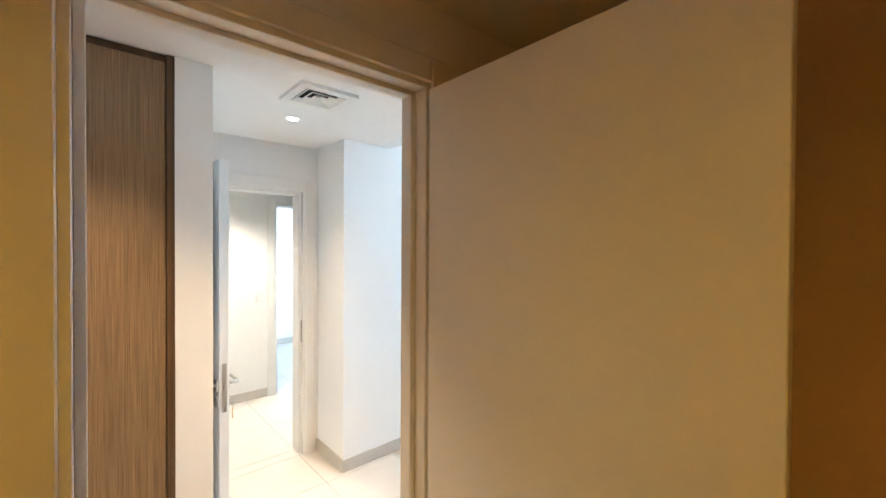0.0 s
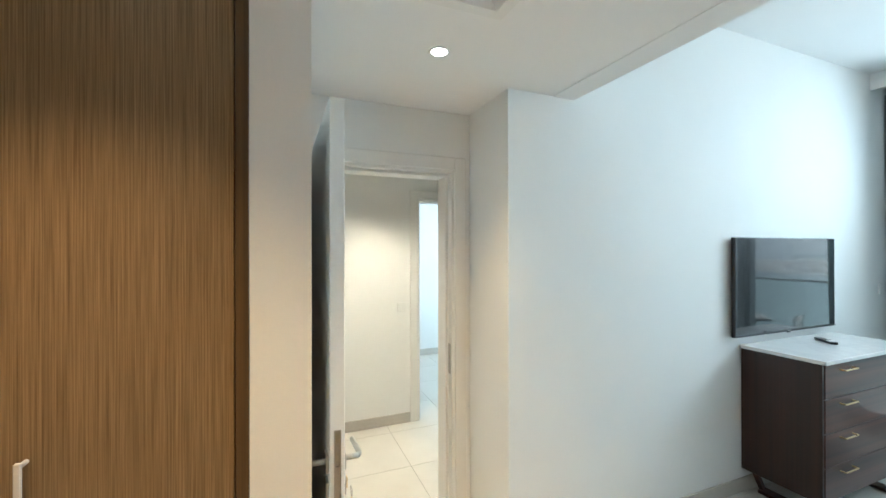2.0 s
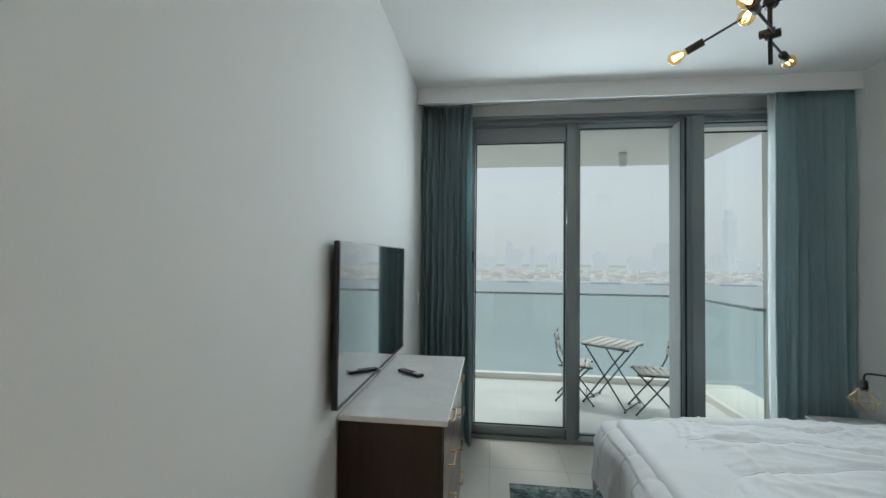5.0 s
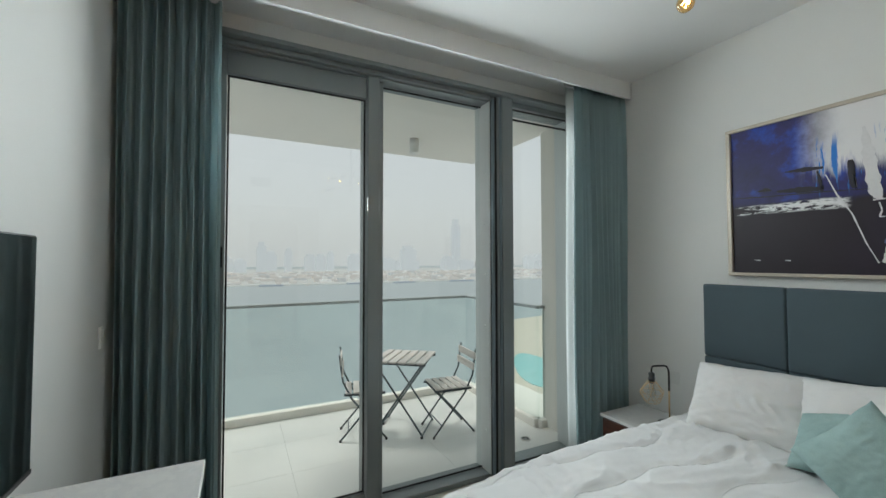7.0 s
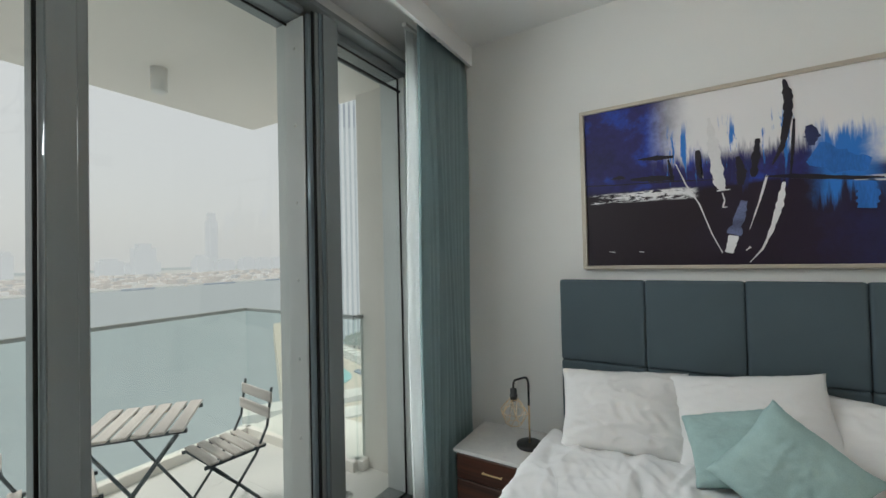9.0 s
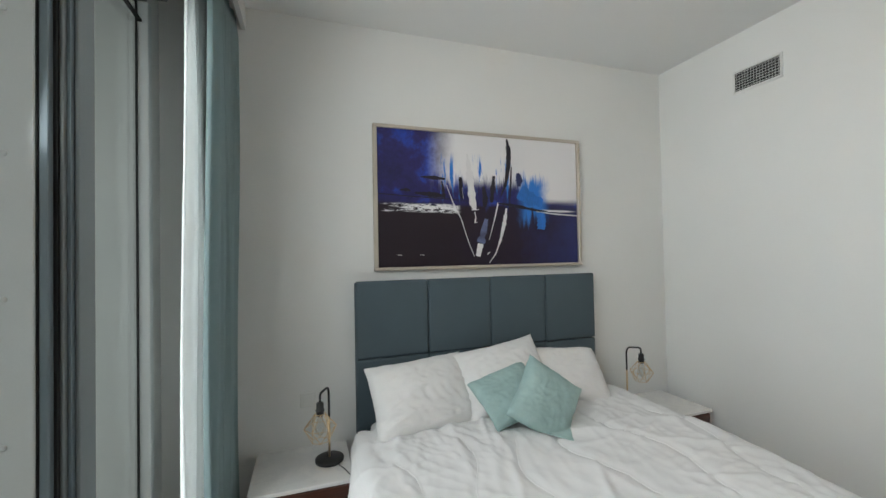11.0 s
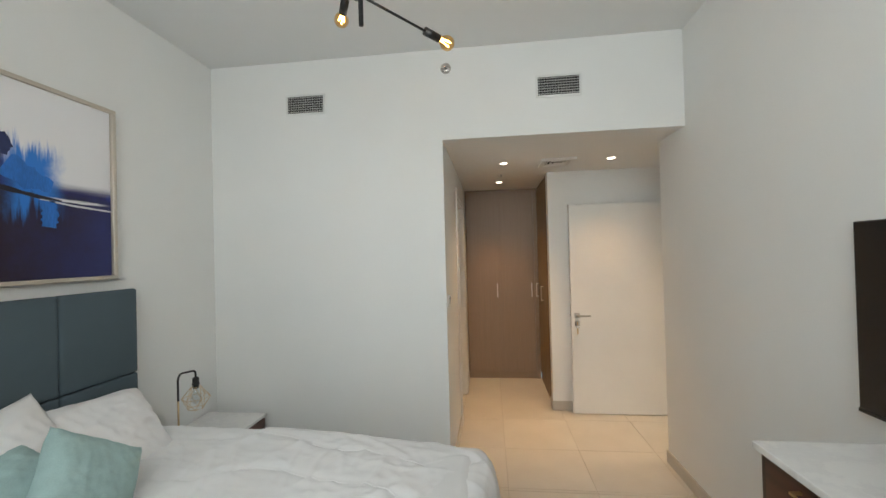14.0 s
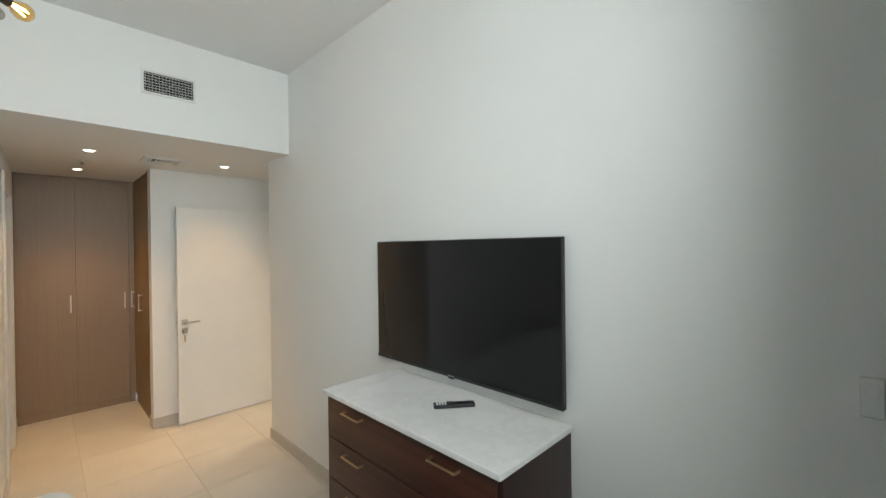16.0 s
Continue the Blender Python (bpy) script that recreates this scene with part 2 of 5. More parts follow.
def screen_mat():
    """Black glass that mirrors more the flatter it is seen."""
    m, n, l, b = material("black_screen_glass")
    b.inputs["Base Color"].default_value = (0.004, 0.004, 0.005, 1)
    b.inputs["Roughness"].default_value, b.inputs["Specular IOR Level"].default_value = 0.5, 0.1
    g = n.new("ShaderNodeBsdfGlossy")
    g.inputs["Roughness"].default_value = 0.045
    lw = n.new("ShaderNodeLayerWeight")
    pw = n.new("ShaderNodeMath")
    pw.operation = "POWER"
    pw.inputs[1].default_value = 5.0
    l.new(lw.outputs["Facing"], pw.inputs[0])
    ad = n.new("ShaderNodeMath")
    ad.operation, ad.use_clamp = "MULTIPLY_ADD", True
    ad.inputs[1].default_value, ad.inputs[2].default_value = 4.5, 0.026
    l.new(pw.outputs[0], ad.inputs[0])
    mx = n.new("ShaderNodeMixShader")
    l.new(ad.outputs[0], mx.inputs[0])
    l.new(b.outputs[0], mx.inputs[1])
    l.new(g.outputs[0], mx.inputs[2])
    l.new(mx.outputs[0], n["Material Output"].inputs[0])
    return m


SCREEN = screen_mat()


def tile_mat():
    m, n, l, b = material("cream_porcelain_tile")
    v = coords(n, l)
    oi = n.new("ShaderNodeObjectInfo")
    a, f = noise_tex(n, l, v, 3.0, 5), noise_tex(n, l, v, 90, 2)
    c = ramp(n, l, a, [(0.3, (0.585, 0.55, 0.49)), (0.7, (0.64, 0.605, 0.545))])
    t = ramp(n, l, oi.outputs["Random"], [(0.0, (0.94, 0.94, 0.94)), (1.0, (1, 1, 1))])
    l.new(mixc(n, l, 1.0, c, t, "MULTIPLY"), b.inputs["Base Color"])
    rr = n.new("ShaderNodeMapRange")
    rr.inputs[3].default_value, rr.inputs[4].default_value = 0.26, 0.40
    l.new(a, rr.inputs[0])
    l.new(rr.outputs[0], b.inputs["Roughness"])
    bump(n, l, f, b, 0.03)
    return m


TILE = tile_mat()
BATHTILE = surface("beige_bathroom_wall", (0.68, 0.46, 0.21), 0.5, vary=0.05, grain=40)


# ---- mesh helpers ----
def cuboid(bm, x0, x1, y0, y1, z0, z1, bevel=0.0, seg=1):
    m = Matrix.Translation(((x0 + x1) / 2, (y0 + y1) / 2, (z0 + z1) / 2)) @ Matrix.Diagonal((x1 - x0, y1 - y0, z1 - z0, 1))
    r = bmesh.ops.create_cube(bm, size=1, matrix=m)
    if bevel:
        es = list({e for v in r["verts"] for e in v.link_edges})
        bmesh.ops.bevel(bm, geom=es, offset=bevel, segments=seg, affect="EDGES", profile=0.6)
    return bm


def box(x0, x1, y0, y1, z0, z1, bevel=0.0, seg=1):
    return cuboid(bmesh.new(), x0, x1, y0, y1, z0, z1, bevel, seg)


def tube(bm, a, b, r, seg=12, r2=None, cap=True):
    a, b = Vector(a), Vector(b)
    d = b - a
    q = d.to_track_quat("Z", "Y").to_matrix().to_4x4()
    m = Matrix.Translation((a + b) / 2) @ q
    bmesh.ops.create_cone(bm, cap_ends=cap, segments=seg, radius1=r, radius2=r if r2 is None else r2, depth=d.length, matrix=m)
    return bm


def rod(a, b, r, seg=12, r2=None):
    return tube(bmesh.new(), a, b, r, seg, r2)


def lathe(profile, seg=20, cap=True):
    """Turned about z: rows of (radius, height)."""
    bm = bmesh.new()
    rings = []
    for r, z in profile:
        rings.append([bm.verts.new((r * math.cos(2 * math.pi * k / seg), r * math.sin(2 * math.pi * k / seg), z)) for k in range(seg)])
    for a, b in zip(rings, rings[1:]):
        for k in range(seg):
            bm.faces.new((a[k], a[(k + 1) % seg], b[(k + 1) % seg], b[k]))
    if cap:
        bm.faces.new(rings[0][::-1])
        bm.faces.new(rings[-1])
    return bm


def pipe(points, r, seg=8):
    """A bent round bar through the points."""
    bm = bmesh.new()
    pts = [Vector(p) for p in points]
    rings = []
    for i, p in enumerate(pts):
        d = (pts[min(i + 1, len(pts) - 1)] - pts[max(i - 1, 0)]).normalized()
        side = d.orthogonal().normalized() if i == 0 else (rings[-1][1] - d * rings[-1][1].dot(d)).normalized()
        up = d.cross(side)
        rings.append(([bm.verts.new(p + r * (math.cos(2 * math.pi * k / seg) * side + math.sin(2 * math.pi * k / seg) * up)) for k in range(seg)], side))
    for (a, _), (b, _) in zip(rings, rings[1:]):
        for k in range(seg):
            bm.faces.new((a[k], a[(k + 1) % seg], b[(k + 1) % seg], b[k]))
    bm.faces.new(rings[0][0][::-1])
    bm.faces.new(rings[-1][0])
    return bm


def mesh_of(name, bm, mat, smooth=False):
    bmesh.ops.recalc_face_normals(bm, faces=bm.faces)
    me = bpy.data.meshes.new(name)
    bm.to_mesh(me)
    bm.free()
    me.materials.append(mat)
    if smooth:
        me.shade_smooth()
    return me


def part(name, bm, mat, parent, label="", smooth=False, m=None):
    ob = new(name, mesh_of(name, bm, mat, smooth))
    ob.parent = parent
    if m is not None:
        ob.matrix_local = m
    if label:
        ob["label"] = label
    return ob


def thing(name, m, label, category, group="", kind=""):
    ob = new(name)
    ob.matrix_world = m
    return tagged(ob, label, category, group, kind)


def single(name, bm, mat, label, category, m=None, smooth=False, kind="", group=""):
    ob = new(name, mesh_of(name, bm, mat, smooth))
    if m is not None:
        ob.matrix_world = m
    return tagged(ob, label, category, group, kind)


def structure(name, boxes, mat, label, category):
    bm = bmesh.new()
    for b in boxes:
        cuboid(bm, *b)
    return single(name, bm, mat, label, category, kind="structure")


# ---- walls, ceilings ----
WT = 0.15
structure("wall_television", [(XT - WT, XT, -0.42, 3.75, 0, CEIL + 0.1), (XD - WT, XT - WT, -0.42, -0.30, 0, CEIL + 0.1)], PAINT, "smooth white painted wall behind the television", "wall")
structure("wall_bed", [(XB, XB + WT, -0.14, 3.75, 0, CEIL + 0.1)], PAINT, "smooth white painted wall behind the bed", "wall")
structure("wall_back", [(0.08, XB, -0.14, 0, 0, CEIL + 0.1), (XT, 0.08, -0.14, 0, ALC, CEIL + 0.1)], PAINT, "white painted wall with a dropped bulkhead over the entry", "wall")
structure("wall_entry", [(XD - WT, XD, -0.52, -0.42, 0, ALC), (XD - WT, XD, -1.40, -0.52, 2.13, ALC), (XD - WT, XD, -1.565, -1.40, 0, ALC)], PAINT, "white wall with the entry doorway", "wall")
structure("wall_pillar", [(XD, XW, -1.565, YP, 0, ALC)], PAINT, "short white wall beside the wardrobe", "wall")
DY0, DY1 = -1.885, -1.03      # bathroom doorway
structure("wall_bathroom", [(0, 0.08, DY1, 0, 0, ALC), (0, 0.08, DY0, DY1, 2.205, ALC), (0, 0.08, -3.1, DY0, 0, ALC)], PAINT, "white wall with the bathroom doorway", "wall")
structure("wall_closet", [(XD - WT, 0, -3.2, -3.08, 0, ALC), (XD - WT, XD, -3.08, -1.565, 0, ALC)], PAINT, "plain wall behind the wardrobes", "wall")
structure("ceiling", [(XT - WT, XB + WT, -0.14, 3.75, CEIL, CEIL + 0.12)], CEILING, "white painted bedroom ceiling", "ceiling")
structure("ceiling_entry", [(XD - WT, 0.14, -3.1, -0.14, ALC, ALC + 0.1), (XT, 0.14, -0.14, 0, ALC - 0.003, ALC), (XD - WT, XT - 0.0, -0.14 - 0.16, -0.14, ALC + 0.004, ALC + 0.1)], CEILING, "lower white ceiling of the entry", "ceiling")
structure("pelmet", [(XT, XB, 3.118, 3.142, 2.987, CEIL)], CEILING, "white boxed curtain pelmet along the window", "pelmet")
structure("wall_window", [(XT, -1.245, YW + 0.02, 3.75, 0, CEIL), (-1.245, 1.55, YW + 0.02, 3.75, 2.975, CEIL), (1.55, XB, YW + 0.02, 3.75, 0, CEIL)], PAINT, "white wall around the sliding window", "wall")
# bathroom shell
structure("wall_bathroom_inner", [(0.08, 2.6, -0.35, -0.2, 0, 2.45), (2.6, 2.75, -3.1, -0.2, 0, 2.45), (0.08, 2.75, -3.25, -3.1, 0, 2.45)], BATHTILE, "beige bathroom wall", "wall")
structure("ceiling_bathroom", [(0.08, 2.75, -3.25, -0.2, 2.45, 2.55)], CEILING, "bathroom ceiling", "ceiling")
# corridor shell
XC = -3.56
structure("wall_corridor", [(XC - WT, XC, -3.2, -0.27, 0, 2.6), (XC - WT, XC, -0.27, 0.63, 2.15, 2.6), (XC - WT, XC, 0.63, 1.6, 0, 2.6), (XC, XD - WT, -3.3, -3.2, 0, 2.6), (XC, XD - WT, 1.6, 1.7, 0, 2.6), (XD - WT, XT - WT, -0.30, 1.7, 0, 2.6)], PAINT, "white corridor wall", "wall")
structure("ceiling_corridor", [(XC - 2.4, XD - WT, -3.3, 2.0, 2.47, 2.6)], CEILING, "white corridor ceiling", "ceiling")
structure("wall_far_room", [(XC - 2.4, XC - 2.25, -1.6, 2.0, 0, 2.6), (XC - 2.25, XC - WT, -1.7, -1.6, 0, 2.6), (XC - 2.25, XC - WT, 1.85, 2.0, 0, 2.6)], PAINT, "white wall of the room beyond the corridor", "wall")


def skirting(x0, y0, x1, y1, nx, ny):
    """A strip along a wall; (nx, ny) points into the room."""
    t = 0.012
    ax, bx = sorted((x0, x1)) if not nx else sorted((x0, x0 + nx * t))
    ay, by = sorted((y0, y1)) if not ny else sorted((y0, y0 + ny * t))
    single("baseboard", box(ax, bx, ay, by, 0.0, 0.095, 0.002), SKIRT, "low beige porcelain skirting along the wall", "skirting", kind="structure", group="skirtings")


skirting(XT, -0.42, XT, 3.5, 1, 0)
skirting(XT + 0.012, -0.42, XD, -0.42, 0, -1)
skirting(XD, YP, XW + 0.012, YP, 0, 1)
skirting(XW, YP, XW, -1.555, 1, 0)
skirting(0, 0, XB, 0, 0, 1)
skirting(0, 0.012, 0, DY1 + 0.075, -1, 0)
skirting(0, DY0 - 0.075, 0, YC, -1, 0)
skirting(XB, 0.012, XB, 3.5, -1, 0)
skirting(XC, -3.2, XC, -0.34, 1, 0)
skirting(XC - 2.25, -1.6, XC - 2.25, 1.85, 1, 0)


# ---- doors ----
def door_frame(name, axis_x0, axis_x1, y0, y1, top, label):
    """Lining and architraves of an opening in a wall that lies across x."""
    t = thing(name, pose(0, 0, 0), label, "door frame", kind="structure")
    a, b = axis_x0 - 0.012, axis_x1 + 0.012
    part("jamb", box(a, b, y0, y0 + 0.025, 0, top, 0.002), TRIM, t)
    part("jamb", box(a, b, y1 - 0.025, y1, 0, top, 0.002), TRIM, t)
    part("head", box(a, b, y0 + 0.025, y1 - 0.025, top - 0.025, top, 0.002), TRIM, t)
    part("stop", box(a + 0.002, b - 0.05, y1 - 0.045, y1 - 0.025, 0, top - 0.025, 0.002), TRIM, t)
    part("stop", box(a + 0.002, b - 0.05, y0 + 0.025, y0 + 0.045, 0, top - 0.025, 0.002), TRIM, t)
    part("stop", box(a + 0.002, b - 0.05, y0 + 0.045, y1 - 0.045, top - 0.040, top - 0.025, 0.002), TRIM, t)
    for s0, s1 in ((a - 0.008, a + 0.01), (b - 0.01, b + 0.008)):
        part("architrave", box(s0, s1, y0 - 0.07, y0 + 0.006, 0, top + 0.07, 0.004), TRIM, t)
        part("architrave", box(s0, s1, y1 - 0.006, y1 + 0.07, 0, top + 0.07, 0.004), TRIM, t)
        part("architrave", box(s0, s1, y0 + 0.006, y1 - 0.006, top - 0.006, top + 0.07, 0.004), TRIM, t)
    return t


def lever(parent, y, z, face, x, out):
    """A lever handle with a square plate on the face of a leaf that lies along x; out is +1 or -1 in y, face its y."""
    h = part("door_handle", rod((x, face, z), (x, face + out * 0.05, z), 0.009), STEEL, parent, "satin steel lever handle", True)
    part("lever", pipe([(x, face + out * 0.05, z), (x - 0.02, face + out * 0.055, z), (x - 0.12, face + out * 0.05, z)], 0.009), STEEL, h, smooth=True)
    part("rose", box(x - 0.026, x + 0.026, face, face + out * 0.009, z - 0.026, z + 0.026, 0.002) if out > 0 else box(x - 0.026, x + 0.026, face + out * 0.009, face, z - 0.026, z + 0.026, 0.002), STEEL, h)
    part("keyhole_plate", box(x - 0.024, x + 0.024, min(face, face + out * 0.009), max(face, face + out * 0.009), z - 0.105, z - 0.057, 0.002), STEEL, h)
    return h


door_frame("door_frame", XD - WT, XD, -1.40, -0.52, 2.13, "white lining and architrave of the entry doorway")
leaf = thing("entry_door", pose(XD + 0.02, -1.338, 0.008), "white lacquered entry door standing open against the wall", "door")
part("leaf", box(0, 0.955, -0.022, 0.022, 0, 2.1, 0.002), DOOR, leaf)
for side in (1, -1):
    lever(leaf, 0, 0.985, side * 0.022, 0.90, side)
part("lock_plate", box(0.9551, 0.9575, -0.011, 0.011, 0.86, 1.10, 0.001), STEEL, leaf, "steel lock plate in the door edge")
part("latch", box(0.9575, 0.967, -0.006, 0.006, 0.975, 0.995, 0.001), STEEL, leaf)
kr = part("key_ring", pipe([(0.90 + 0.016 * math.sin(k * math.pi / 5), 0.05, 0.875 + 0.016 * math.cos(k * math.pi / 5)) for k in range(11)], 0.0015, 6), STEEL, leaf, "key ring hanging from the lock")
part("key", box(0.893, 0.907, 0.034, 0.037, 0.89, 0.925, 0.001), BRASS, kr)
part("key", box(0.895, 0.909, 0.048, 0.051, 0.80, 0.86, 0.001), BRASS, kr, "small brass key")
for z in (0.25, 1.07, 1.91):
    hg = part("hinge", rod((-0.004, -0.028, z - 0.055), (-0.004, -0.028, z + 0.055), 0.009), STEEL, leaf, "dark steel butt hinge")
    part("hinge_plate", box(0.0, 0.034, -0.0245, -0.0222, z - 0.055, z + 0.055), STEEL, hg)
    for dz in (-0.035, 0.0, 0.035):
        part("screw", rod((0.02, -0.0262, z + dz), (0.02, -0.0244, z + dz), 0.004, 8), GASKET, hg)
single("strike_plate", box(XD - 0.035, XD - 0.005, -0.5475, -0.5451, 0.90, 1.08, 0.0005), STEEL, "steel strike plate in the entry door lining", "strike plate")

door_frame("door_frame", 0.0, 0.08, DY0, DY1, 2.205, "white lining and architrave of the bathroom doorway")
bleaf = thing("bathroom_door", pose(0.103, DY1 - 0.003, 0.008), "white lacquered bathroom door standing open", "door")
part("leaf", box(0, 0.85, -0.02, 0.022, 0, 2.165, 0.002), DOOR, bleaf)
for side in (1,):
    lever(bleaf, 0, 1.0, 0.022, 0.79, side)
part("lock_plate", box(0.8501, 0.8525, -0.010, 0.012, 0.88, 1.10, 0.001), STEEL, bleaf)
for z in (0.25, 1.10, 1.99):
    hg = part("hinge", rod((-0.004, 0.028, z - 0.055), (-0.004, 0.028, z + 0.055), 0.008), STEEL, bleaf, "steel butt hinge")
    part("hinge_plate", box(-0.0022, 0.0, -0.012, 0.020, z - 0.055, z + 0.055), STEEL, hg)

door_frame("door_frame", XC - WT, XC, -0.27, 0.63, 2.15, "white lining of the doorway across the corridor")
single("strike_plate", box(XC - 0.08, XC - 0.05, -0.2451, -0.243, 0.90, 1.08, 0.0005), STEEL, "steel strike plate in the far door lining", "strike plate")


# ---- wardrobes ----
def wardrobe(name, m, widths, depth, mat, label, handles, trim, edge):
    """Tall doors in a row along local x from 0, fronts towards local -y... front face at y = 0."""
    w = thing(name, m, label, "wardrobe")
    total = sum(widths)
    part("body", box(0, total, 0.022, depth, 0.0, 2.44), mat, w)
    part("plinth", box(0, total, 0.012, 0.0215, 0.0, 0.085), mat, w)
    x = 0
    for wd, hx in zip(widths, handles):
        d = part("door", box(x + 0.0015, x + wd - 0.0015, 0.0, 0.021, 0.09, 2.435, 0.0015), mat, w)
        h = part("handle", box(x + hx - 0.006, x + hx + 0.006, -0.032, -0.024, 1.06, 1.24, 0.002), NICKEL, d, "slim satin steel bar handle")
        for z in (1.07, 1.23):
            part("foot", rod((x + hx, -0.026, z), (x + hx, 0.0, z), 0.005), NICKEL, d)
        x += wd
    part("top_trim", box(0, total, 0.008, 0.021, 2.437, ALC - 0.004), edge, w)
    for a, b in trim:
        part("side_trim", box(a, b, -0.004, 0.021, 0.0, ALC - 0.004, 0.001), edge, w)
    return w


# local x runs along world +y; front faces +x
wardrobe("wardrobe", pose(XW, YC - 0.0, 0, 0, 0, 90), [0.44, 0.415], 0.58, WARDROBE, "tall wardrobe with vertical striped brown laminate doors", [0.03, 0.045], [(0.856, 0.884)], EDGE)
# local x runs along world -x; front faces +y
wardrobe("wardrobe", pose(-0.003, YC, 0, 0, 0, 180), [0.44, 0.44], 0.58, WARDROBE_B, "tall fitted wardrobe with taupe wood doors", [0.40, 0.40], [(0.881, 0.926)], WARDROBE_B)


# ---- window ----
def window():
    w = thing("window_1", pose(0, 0, 0), "grey aluminium sliding balcony door with three tall panes", "window", kind="structure")
    y0, y1 = YW, YW + 0.19
    f = part("window_frame", box(-1.245, -1.19, y0, y1, 0.0, 2.975, 0.003), ALU, w)
    part("head", box(-1.19, 1.55, y0, y1, 2.905, 2.975, 0.003), ALU, w)
    part("track", box(-1.19, 1.55, y0, y1, -0.01, 0.035, 0.003), ALU, w)
    part("mullion", box(-0.315, -0.235, y0 - 0.006, y1, 0.035, 2.905, 0.004), ALU, w)
    part("mullion", box(-0.232, -0.19, y0 + 0.05, y1, 0.035, 2.905, 0.004), ALU, w)
    # deep post between the sliding panes and the fixed pane, stepped towards the room
    post = part("post", box(0.645, 0.715, y0 - 0.020, y1, 0.035, 2.905, 0.003), LITALU, w, "aluminium post with a row of screws, sky light put into its pale tone")
    part("post_channel", box(0.652, 0.720, y0 - 0.0245, y0 - 0.0202, 0.035, 2.905), GASKET, post, "black rubber gasket")
    part("post_channel", box(0.655, 0.735, y0 - 0.048, y0 - 0.0247, 0.035, 2.913, 0.003), BLUEALU, post)
    part("post_seal", box(0.676, 0.740, y0 - 0.056, y0 - 0.0482, 0.035, 2.93), GASKET, post)
    part("post_lip", box(0.688, 0.760, y0 - 0.066, y0 - 0.0562, 0.035, 2.93, 0.002), ALU, post)
    part("post_groove", box(0.705, 0.800, y0 - 0.076, y0 - 0.0662, 0.035, 2.93, 0.001), BLUEALU, post)
    part("post_nose", box(0.722, 0.822, y0 - 0.088, y0 - 0.0762, 0.035, 2.93, 0.005, 2), ALU, post)
    part("head_lip", box(-1.19, 1.55, y0 - 0.090, y0 - 0.0005, 2.945, 2.974, 0.003), ALU, w)
    part("head_lip", box(-1.19, 0.643, y0 - 0.035, y0 - 0.0005, 2.915, 2.9445, 0.003), ALU, w)
    part("jamb", box(1.50, 1.55, y0 - 0.02, y1, 0.035, 2.905, 0.003), LITALU, w)
    # sliding sash of the first pane
    s = part("sash", box(-1.189, -1.155, y0 + 0.03, y0 + 0.08, 0.036, 2.904, 0.003), ALU, w)
    part("top_rail", box(-1.155, -0.316, y0 + 0.03, y0 + 0.08, 2.765, 2.904, 0.003), ALU, s)
    part("bottom_rail", box(-1.155, -0.316, y0 + 0.03, y0 + 0.08, 0.036, 0.115, 0.003), ALU, s)
    part("pull", box(-1.18, -1.165, y0 + 0.005, y0 + 0.03, 1.62, 1.74, 0.003), GASKET, s, "small black pull")
    for k in range(7):
        part("screw", lathe([(0.0, 0), (0.009, 0), (0.0085, 0.003), (0.005, 0.006), (0.0, 0.0065)], 12), LITALU, post, m=pose(0.6448, y0 + 0.045, 0.35 + 0.4 * k, 0, -90, 0), smooth=True)
    panes = ((-1.152, -0.318, 0.118, 2.762, y0 + 0.06), (-0.187, 0.662, 0.04, 2.90, y0 + 0.11), (0.718, 1.498, 0.04, 2.90, y0 + 0.03))
    for a, b, c, d, y in panes:
        p = part("pane", box(a + 0.004, b - 0.004, y, y + 0.012, c + 0.004, d - 0.004), GLASS, w, "clear glass pane")
        p.visible_shadow = False
        g = bmesh.new()
        cuboid(g, a, a + 0.011, y - 0.008, y - 0.001, c, d)
        cuboid(g, b - 0.011, b, y - 0.008, y - 0.001, c, d)
        cuboid(g, a + 0.011, b - 0.011, y - 0.008, y - 0.001, c, c + 0.011)
        cuboid(g, a + 0.011, b - 0.011, y - 0.008, y - 0.001, d - 0.011, d)
        part("gasket", g, GASKET, w, "black rubber gasket")
    # black strip added as the reflection of the head frame in the fixed pane
    part("head_reflection", box(0.72, 1.496, y0 + 0.004, y0 + 0.019, 2.80, 2.812), GASKET, w)


window()


